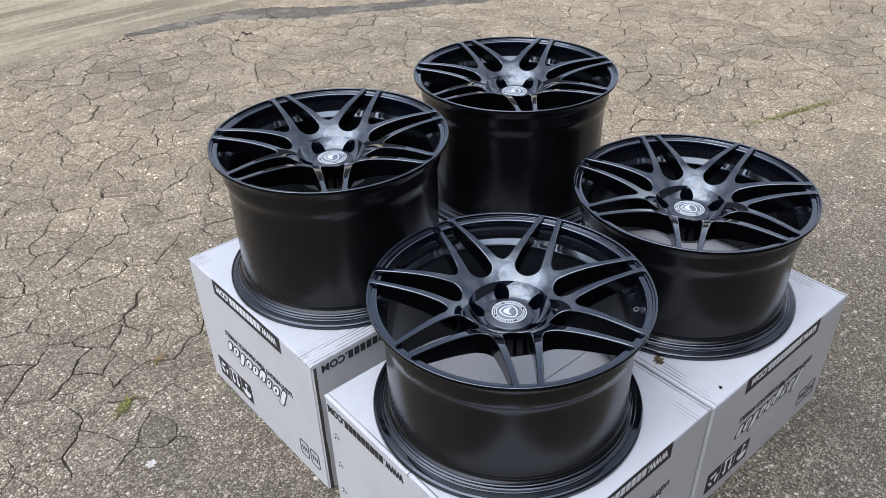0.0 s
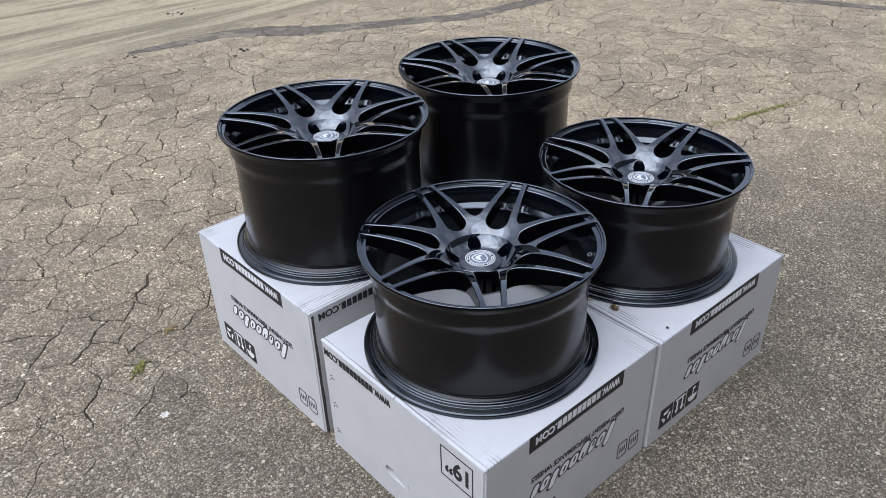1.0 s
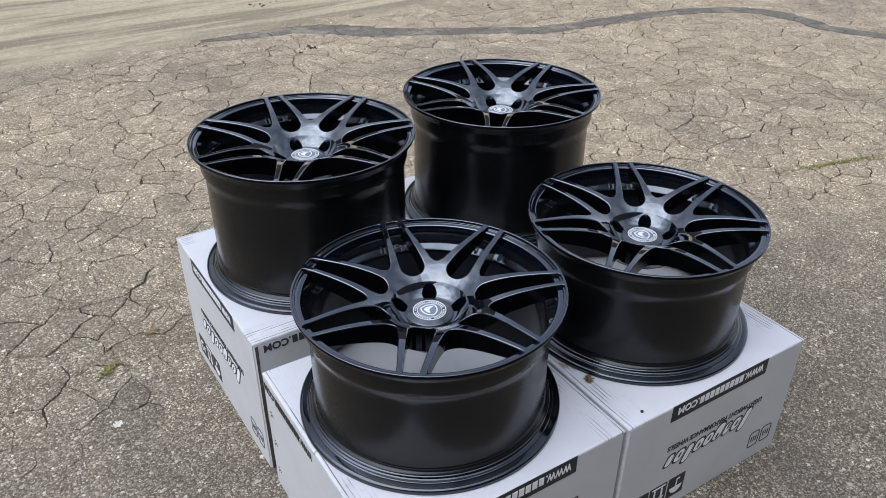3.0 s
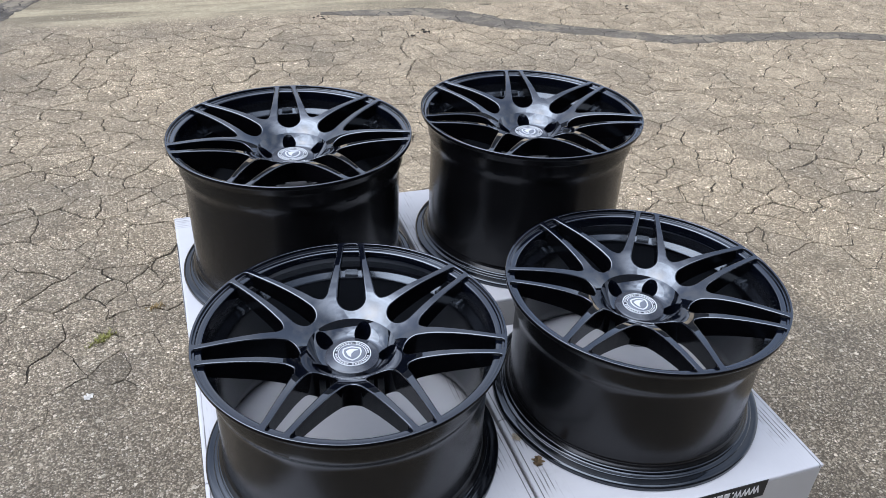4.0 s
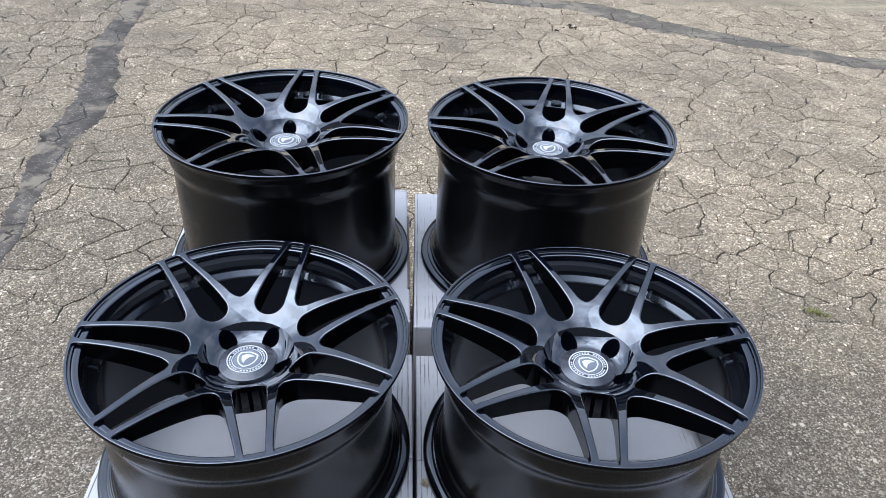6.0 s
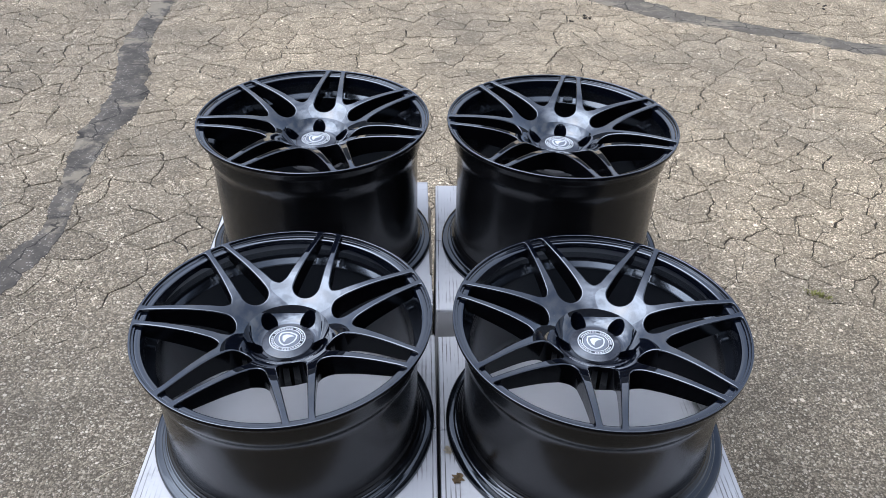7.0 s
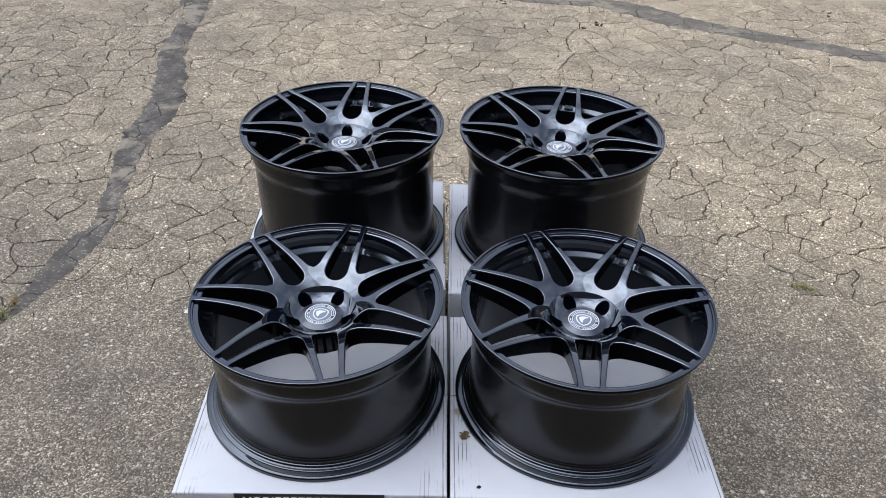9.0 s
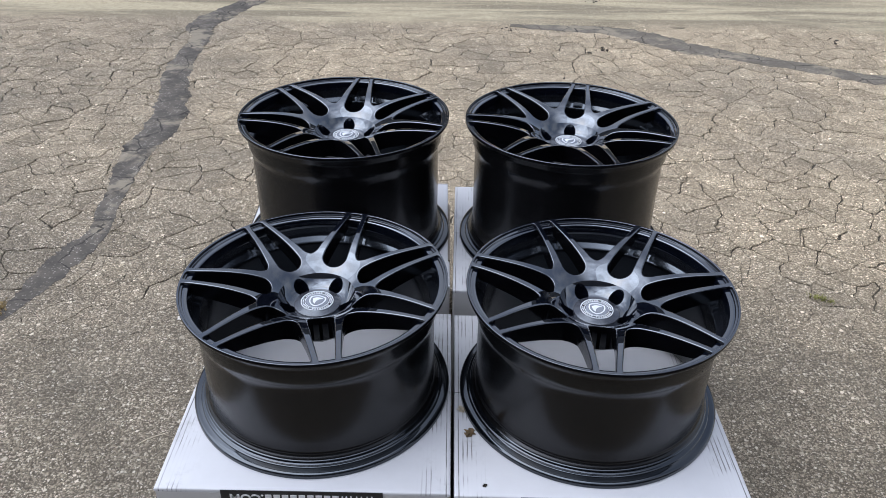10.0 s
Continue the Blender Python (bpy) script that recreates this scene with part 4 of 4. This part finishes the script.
MARK_BLACK = [slab("name_block", p, 0.0006 + 0.00002 * i) for i, p in enumerate(strokes(0.46, 0.037, 0.0305, 0.0020))]
MARK_WHITE = [slab("name_block_fill", p, 0.0010) for p in strokes(0.46, 0.037, 0.0305, -0.0050)]
MARK_SLOTS = [slab("name_block_slot", [(cx + 0.46 * (cy + py) + px, cy + py) for px, py in rounded(0.0055, 0.014, 0.0024, 3)], 0.0004) for cx, cy in ((0.0458, 0.017), (0.0763, 0.011), (0.1068, 0.022), (0.1373, 0.014), (0.1678, 0.019), (0.2288, 0.016))]


def on_face(face_m, u, w, out=0.0, upside_down=True):
    """A place on a carton's side: u to the right, w up, turned on its head like the print."""
    return face_m @ Matrix.Translation((u, w, out)) @ (Matrix.Rotation(math.pi, 4, "Z") if upside_down else Matrix())


def print_address(parent, f, u_right, w_top, ink, stretch=1.0):
    """The web address, upside down, with the name as plain bars; reads from u_right to the left."""
    k = Matrix.Diagonal((stretch, 1, 1, 1))
    part("address_start", WWW if ink is INK else WWW_WHITE, ink, parent, m=on_face(f, u_right, w_top, 0.0012) @ k)
    for i in range(9):
        part("name_bar", NAME_BAR if ink is INK else BAR_WHITE, ink, parent, m=on_face(f, u_right - (0.070 + 0.0165 * i) * stretch, w_top, 0.0012) @ k)
    part("address_end", COM if ink is INK else COM_WHITE, ink, parent, m=on_face(f, u_right - 0.219 * stretch, w_top, 0.0012) @ k)


WWW_WHITE, BAR_WHITE, COM_WHITE = WWW.copy(), NAME_BAR.copy(), COM.copy()
BAND = slab("address_band", [(0, 0), (0.296, 0), (0.296, 0.043), (0, 0.043)], 0.0009)
ICON = slab("handling_icon", rounded(0.052, 0.062, 0.002), 0.0008)
BADGE = ring_slab("badge_frame", rounded(0.036, 0.050, 0.008), rounded(0.031, 0.045, 0.0065), 0.0008)
BADGE_BARS = [joined_slabs("badge_bars", [[(-0.010 + k * 0.008, -0.008), (-0.0065 + k * 0.008, -0.008), (-0.0065 + k * 0.008, 0.008 - j * (k % 2) * 0.006), (-0.010 + k * 0.008, 0.008)] for k in range(3)], 0, 0.0007) for j in (0, 1)]
ARROWS = joined_slabs("up_arrows", [p for dx in (-0.011, 0.011) for p in ([(dx - 0.0025, -0.020), (dx + 0.0025, -0.020), (dx + 0.0025, 0.008), (dx - 0.0025, 0.008)], [(dx - 0.008, 0.008), (dx + 0.008, 0.008), (dx, 0.022)])] + [[(-0.020, -0.027), (0.020, -0.027), (0.020, -0.023), (-0.020, -0.023)]], 0, 0.0006)
UMBRELLA = joined_slabs("umbrella_sign", [[(0.019 * math.cos(radians(a)), 0.002 + 0.019 * math.sin(radians(a))) for a in range(0, 181, 15)], [(-0.0015, -0.020), (0.0015, -0.020), (0.0015, 0.002), (-0.0015, 0.002)], [(-0.009, -0.023), (0.0015, -0.023), (0.0015, -0.019), (-0.009, -0.019)]], 0, 0.0006)
RECYCLE = joined_slabs("recycling_sign", [[(math.cos(radians(a + b1)) * r, math.sin(radians(a + b1)) * r) for b1, r in ((0, 0.020), (30, 0.0165), (70, 0.020), (85, 0.0125), (35, 0.0085), (10, 0.010))] for a in (0, 120, 240)], 0, 0.0006)


def print_logo_side(parent, f, h):
    """Band with the address, tagline, name mark, three handling signs and two badges, all on their heads."""
    part("address_band", BAND, INK, parent, "black printed band", m=on_face(f, 0.121, h - 0.0435, 0, False))
    print_address(parent, f, 0.403, h - 0.010, PAPER, 0.93)
    part("tagline", TAGLINE, INK, parent, m=on_face(f, 0.433, h * 0.42 + 0.072, 0.0004))
    for black, white in zip(MARK_BLACK, MARK_WHITE):
        piece = part("name_block", black, INK, parent, m=on_face(f, 0.411, h * 0.42 + 0.044, 0.0004))
        part("name_block_fill", white, PAPER, piece)
    for slot in MARK_SLOTS:
        part("name_block_slot", slot, INK, parent, m=on_face(f, 0.411, h * 0.42 + 0.044, 0.0016))
    for u, sign in ((0.072, RECYCLE), (0.129, ARROWS), (0.186, UMBRELLA)):
        icon = part("handling_icon", ICON, INK, parent, m=on_face(f, u, 0.064, 0))
        part("sign", sign, PAPER, icon, m=Matrix.Translation((0, 0, 0.0009)))
    for j, u in ((0, 0.449), (1, 0.492)):
        badge = part("badge_frame", BADGE, INK, parent, m=on_face(f, u, 0.067, 0))
        part("badge_bars", BADGE_BARS[j], INK, badge)


def lid_flap(w, d, y0, y1, z, seed):
    """A lid flap, 6 mm thick, its outer edges folded down over the walls and a little wavy."""
    nx, ny = 26, 14
    bend = lambda n: sorted({0.0, 0.004, 0.010, 0.024, *(i / n for i in range(1, n)), 0.976, 0.990, 0.996, 1.0})
    xs = [-w / 2 + w * t for t in bend(nx)]
    ys = [y0 + (y1 - y0) * t for t in bend(ny)]
    verts, faces = [], []
    for layer in (0, 1):
        for px in xs:
            for py in ys:
                e1 = min(w / 2 - abs(px), d / 2 - abs(py))
                drop = 0.0020 * max(0.0, 1 - e1 / 0.0030) ** 2
                wave = 0.0009 * noise.noise((px * 14 + seed * 9, py * 14, 2)) if e1 < 0.05 else 0.0
                verts.append((px, py, z - drop + min(0.0, wave) - 0.0058 * layer))
    na, nb = len(xs), len(ys)
    at = lambda l, i, j: l * na * nb + i * nb + j
    for i in range(na - 1):
        for j in range(nb - 1):
            faces.append((at(0, i, j), at(0, i + 1, j), at(0, i + 1, j + 1), at(0, i, j + 1)))
            faces.append((at(1, i, j + 1), at(1, i + 1, j + 1), at(1, i + 1, j), at(1, i, j)))
    for i in range(na - 1):
        faces += [(at(0, i, 0), at(1, i, 0), at(1, i + 1, 0), at(0, i + 1, 0)), (at(0, i + 1, nb - 1), at(1, i + 1, nb - 1), at(1, i, nb - 1), at(0, i, nb - 1))]
    for j in range(nb - 1):
        faces += [(at(0, 0, j + 1), at(1, 0, j + 1), at(1, 0, j), at(0, 0, j)), (at(0, na - 1, j), at(1, na - 1, j), at(1, na - 1, j + 1), at(0, na - 1, j + 1))]
    return mesh_of("lid_flap", verts, faces, 50)


def build_carton(x, y, yaw, w, d, h, label, seam_y=0.0, hand_hole=False, group="white cartons", lid=LID):
    """A sealed carton: side walls, two lid flaps with a seam between them, a folded edge and prints. x, y: the near west corner."""
    m = pose(x, y, 0, 0, 0, yaw) @ Matrix.Translation((w / 2, d / 2, 0))
    c = thing("carton", m, label, "cardboard box", group)
    bm = bmesh.new()
    hh = h - 0.0085
    block(bm, (w, d, hh), Matrix.Translation((0, 0, hh / 2)))
    bmesh.ops.bevel(bm, geom=[e1 for e1 in bm.edges if abs(e1.verts[0].co.z - e1.verts[1].co.z) > 0.1], offset=0.004, segments=3, affect="EDGES")
    bmesh.ops.bevel(bm, geom=[e1 for e1 in bm.edges if e1.verts[0].co.z < 0.001 and e1.verts[1].co.z < 0.001], offset=0.002, segments=1, affect="EDGES")
    me = bpy.data.meshes.new("body")
    bm.to_mesh(me)
    bm.free()
    body = new("body", me)
    if hand_hole:
        hole = new("cutter", slab("cutter", rounded(0.084, 0.026, 0.0125), 0.12))
        hole.matrix_world = Matrix(((0, 0, 1, -w / 2 - 0.02), (-1, 0, 0, 0.283 - d / 2), (0, 1, 0, 0.082), (0, 0, 0, 1)))
        mod = body.modifiers.new("hole", "BOOLEAN")
        mod.object, mod.operation, mod.solver = hole, "DIFFERENCE", "EXACT"
        me = baked(body, [hole])
    else:
        me = baked(body)
    me.shade_smooth()
    me.set_sharp_from_angle(angle=radians(30))
    part("body", me, CARD, c)
    if hand_hole:
        # dark plate close behind the hole, added to stand in for the shade inside
        part("hole_shade_plate", slab("hole_shade_plate", rounded(0.082, 0.024, 0.011), 0.002), KRAFT, c, "dark brown plate added as the shade inside the hand hole", m=Matrix(((0, 0, 1, -w / 2 + 0.012), (-1, 0, 0, 0.283 - d / 2), (0, 1, 0, 0.082), (0, 0, 0, 1))))
        tab = slab("hand_hole_tab", rounded(0.060, 0.018, 0.0085), 0.003)
        part("hand_hole_tab", tab, CARD, c, "half pushed in tab of the hand hole", m=Matrix.Translation((-w / 2 + 0.0055, 0.2725 - d / 2, 0.0780)) @ Matrix.Rotation(radians(-5), 4, "Z") @ Matrix(((0, 0, -1, 0), (-1, 0, 0, 0), (0, 1, 0, 0), (0, 0, 0, 1))))
    # lid flaps, a little uneven, the seam across the wheel's middle
    for y0, y1, dz in ((-d / 2, seam_y - 0.0015, 0.0), (seam_y + 0.0015, d / 2, -0.0012)):
        fm = lid_flap(w, d, y0, y1, h + dz, x)
        part("lid_flap", fm, lid, c)
    front = Matrix.Translation((-w / 2, -d / 2, 0)) @ Matrix(((1, 0, 0, 0), (0, 0, -1, 0), (0, 1, 0, 0), (0, 0, 0, 1)))
    west = Matrix.Translation((-w / 2, d / 2, 0)) @ Matrix(((0, 0, -1, 0), (-1, 0, 0, 0), (0, 1, 0, 0), (0, 0, 0, 1)))
    return c, front, west


near_west, front_f, west_f = build_carton(0.0, 0.0, 0.0, 0.540, 0.541, LOW, "low white printed carton with a torn hand hole, print upside down", 0.0, True)
print_logo_side(near_west, front_f, LOW)
print_address(near_west, west_f, 0.256, LOW - 0.019, INK, 0.86)
part("size_frame", ring_slab("size_frame", rounded(0.094, 0.082, 0.001), rounded(0.089, 0.077, 0.001), 0.0008), INK, near_west, m=on_face(west_f, 0.462, LOW - 0.064))
part("size_mark", SIZE_MARK, INK, near_west, m=on_face(west_f, 0.462 + 0.034, LOW - 0.064 + 0.023))
STAPLE = slab("staple_mark", [(-0.005, -0.0014), (0.004, -0.0006), (0.005, 0.0014), (-0.004, 0.0010)], 0.0007)
for w_at in (0.236, 0.150, 0.066):
    for du, dw, lean in ((0.0, 0.0, 20), (0.008, -0.006, -25), (-0.003, -0.013, 60)):
        part("staple_mark", STAPLE, INK, near_west, m=on_face(west_f, 0.026 + du, w_at + dw) @ Matrix.Rotation(radians(lean), 4, "Z"))
near_east, front_f, west_f = build_carton(0.5465, -0.004, -0.15, 0.541, 0.541, LOW, "low white printed carton with scuffed lid beside its twin")
print_logo_side(near_east, front_f, LOW)
far_west, front_f, west_f = build_carton(-0.001, 0.579, 1.0, 0.537, 0.537, TALL, "taller white printed carton, print upside down, under a deep wheel", lid=LID_TURNED)
print_logo_side(far_west, west_f, TALL)
print_address(far_west, front_f, 0.300, TALL - 0.012, INK, 0.97)
# the joint gapes; this dark strip paints the shade within it
JOINT = slab("glue_joint", [(-0.0030, 0), (0.0055, 0), (0.0042, 0.05), (0.0058, 0.11), (0.0034, 0.16), (0.0046, 0.24), (0.0030, 0.30), (0.0044, TALL - 0.012), (-0.0026, TALL - 0.012), (-0.0034, 0.2)], 0.0006)
part("glue_joint", JOINT, JOINT_SHADE, far_west, "gaping glued corner joint, its inner shade a dark strip", m=on_face(front_f, 0.0075, 0.002, 0, False))
bm = bmesh.new()
block(bm, (0.0055, 0.290, 0.011), Matrix.Translation((0.5315, 0.840, TALL - 0.001)) @ Matrix.Rotation(radians(0.4), 4, "Z"))
part("loose_flap", bm, FLUTE, far_west, "raw brown edge of a loose flap", m=far_west.matrix_world.inverted())
build_carton(0.5425, 0.570, -0.7, 0.537, 0.537, TALL, "taller white carton with a scuffed lid under a deep wheel")


# ---- small things ----
def build_leaf(name, m, size, mat, label, seed, curl=0.25):
    """A curled leaf with a midrib, lobes and a stalk."""
    rng = random.Random(seed)
    n = 22
    bm = bmesh.new()
    mid, l, r = [], [], []
    for i in range(n + 1):
        t = i / n
        half = 0.36 * math.sin(math.pi * min(1, t * 1.02)) ** 0.8 * (1 + 0.35 * math.sin(t * 19 + seed)) + 0.015
        z = curl * (t - 0.5) ** 2
        mid.append(bm.verts.new((t - 0.5, 0, z)))
        l.append(bm.verts.new((t - 0.5 + 0.05 * rng.random(), half, z + curl * half * (0.9 + 0.3 * rng.random()))))
        r.append(bm.verts.new((t - 0.5 + 0.05 * rng.random(), -half, z + curl * half * (0.5 + 0.5 * rng.random()))))
    for i in range(n):
        bm.faces.new((mid[i], mid[i + 1], l[i + 1], l[i]))
        bm.faces.new((r[i], r[i + 1], mid[i + 1], mid[i]))
    bmesh.ops.solidify(bm, geom=bm.faces[:], thickness=0.02)
    bmesh.ops.scale(bm, vec=(size, size, size), verts=bm.verts)
    low = min(v.co.z for v in bm.verts)
    bmesh.ops.translate(bm, vec=(0, 0, -low), verts=bm.verts)
    ob = part(name, bm, mat)
    ob.matrix_world = m
    return tagged(ob, label, "leaf")


def build_tuft(x, y, length, width, angle, count, seed, label, mat=MOSS):
    """Low moss and grass in a crack: many small blades and cushions along a short line."""
    rng = random.Random(seed)
    verts, faces = [], []
    ca, sa = math.cos(radians(angle)), math.sin(radians(angle))
    for i in range(count):
        u, v = rng.gauss(0, length / 2.6), rng.gauss(0, width / 2.6)
        px, py = x + u * ca - v * sa, y + u * sa + v * ca
        a, tall, lean, wd = rng.random() * 6.28, rng.uniform(0.003, 0.011), rng.uniform(0.2, 1.2), rng.uniform(0.0012, 0.0028)
        dx, dy = math.cos(a), math.sin(a)
        q, g = len(verts), ground_height(px, py)
        tall += g
        verts += [(px - dy * wd, py + dx * wd, -0.001), (px + dy * wd, py - dx * wd, -0.001), (px + dx * tall * lean * 0.5 + dy * wd * 0.8, py + dy * tall * lean * 0.5 - dx * wd * 0.8, tall * 0.7),
                  (px + dx * tall * lean * 0.5 - dy * wd * 0.8, py + dy * tall * lean * 0.5 + dx * wd * 0.8, tall * 0.7), (px + dx * tall * lean, py + dy * tall * lean, tall)]
        faces += [(q, q + 1, q + 2, q + 3), (q + 3, q + 2, q + 4)]
    tagged(part("moss", mesh_of("moss", verts, faces), mat), label, "moss", kind="stuff")


def build_crumbs(x, y, spread, count, biggest, mat, seed, label):
    """A few crumbs of soil lying close together, as one clump."""
    rng = random.Random(seed)
    bm = bmesh.new()
    for i in range(count):
        s = 0.75 * biggest * rng.uniform(0.3, 1)
        got = bmesh.ops.create_icosphere(bm, subdivisions=2, radius=s)["verts"]
        off = Vector((x + rng.gauss(0, spread), y + rng.gauss(0, spread * 0.6), s * 0.45 + ground_height(x, y)))
        for v in got:
            k = 1 + 0.5 * noise.noise(v.co * (1.6 / s) + off * 40)
            v.co = Vector((v.co.x * k * 1.3, v.co.y * k, v.co.z * k * 0.6)) + off
    ob = part("soil_crumbs", bm, mat)
    tagged(ob, label, "debris", kind="stuff")


def build_twig(x, y, length, angle, thick, label):
    bm = bmesh.new()
    rings = []
    for i in range(9):
        t = i / 8
        cx, cy, r = (t - 0.5) * length, 0.05 * length * math.sin(t * 4.2), thick * (1 - 0.5 * t)
        rings.append([bm.verts.new((cx, cy + r * math.cos(k * math.pi / 3), r + r * math.sin(k * math.pi / 3))) for k in range(6)])
    for a, b1 in zip(rings, rings[1:]):
        for k in range(6):
            bm.faces.new((a[k], b1[k], b1[(k + 1) % 6], a[(k + 1) % 6]))
    bm.faces.new(rings[0])
    bm.faces.new(rings[-1][::-1])
    bmesh.ops.recalc_face_normals(bm, faces=bm.faces)
    ob = part("twig", bm, TWIG)
    ob.matrix_world = pose(x, y, ground_height(x, y), 0, 0, angle)
    tagged(ob, label, "twig")


build_leaf("dry_leaf", pose(0.577, 0.150, LOW + 0.0005, 0, 0, 62), 0.027, DRYLEAF, "brown curled dry leaf beside a wheel on the carton lid", 4)
build_leaf("leaf_scrap", pose(0.562, 0.215, LOW + 0.0005, 0, 0, 110), 0.022, TWIG, "small grey dry leaf scrap on the carton lid", 9)
build_leaf("leaf_scrap", pose(0.603, 0.020, LOW + 0.0005, 0, 0, 20), 0.010, SOIL, "tiny dark scrap near the carton edge", 5)
build_leaf("pale_leaf", pose(-0.278, 0.924, ground_height(-0.278, 0.924) + 0.001, 0, 0, 40), 0.028, PALELEAF, "small bleached white leaf lying on the asphalt", 2)
build_twig(-0.206, 0.434, 0.085, 38, 0.0016, "thin pale dry twig on the asphalt")
build_tuft(-0.248, 1.155, 0.05, 0.020, 35, 150, 1, "low yellow-green moss in an asphalt crack")
build_tuft(-0.86, 0.885, 0.05, 0.035, 60, 200, 2, "yellow-green moss tuft beside the crack sealer")
build_tuft(-0.112, 1.262, 0.035, 0.016, 12, 55, 6, "dry rust-brown moss in an asphalt crack", DRYMOSS)
build_tuft(-0.845, 0.955, 0.05, 0.016, 110, 110, 7, "dry yellow-brown moss beside the crack sealer", DRYMOSS)
build_tuft(1.743, 1.088, 0.05, 0.018, -30, 110, 3, "thin green moss along an asphalt crack")
build_tuft(2.70, 0.905, 0.42, 0.022, -13.4, 560, 4, "long streak of green moss along an asphalt crack")
build_crumbs(1.435, 3.585, 0.030, 7, 0.013, SOIL, 1, "dark clump of soil crumbs on the asphalt")
build_crumbs(1.355, 3.53, 0.012, 4, 0.009, SOIL, 2, "few dark soil crumbs on the asphalt")
build_crumbs(1.58, 4.76, 0.06, 10, 0.014, SOIL, 3, "scattered dark soil crumbs at the dusty edge")
build_crumbs(1.145, 3.10, 0.012, 4, 0.008, SOIL, 4, "few dark soil crumbs on the asphalt")
build_crumbs(0.90, 3.98, 0.035, 9, 0.010, SOIL, 6, "scattered dark soil crumbs at the dusty edge")
build_crumbs(2.92, 3.86, 0.05, 8, 0.011, SOIL, 5, "scattered dark soil crumbs far off")


# ---- the broken asphalt, plate by plate ----
build_plates(ground)
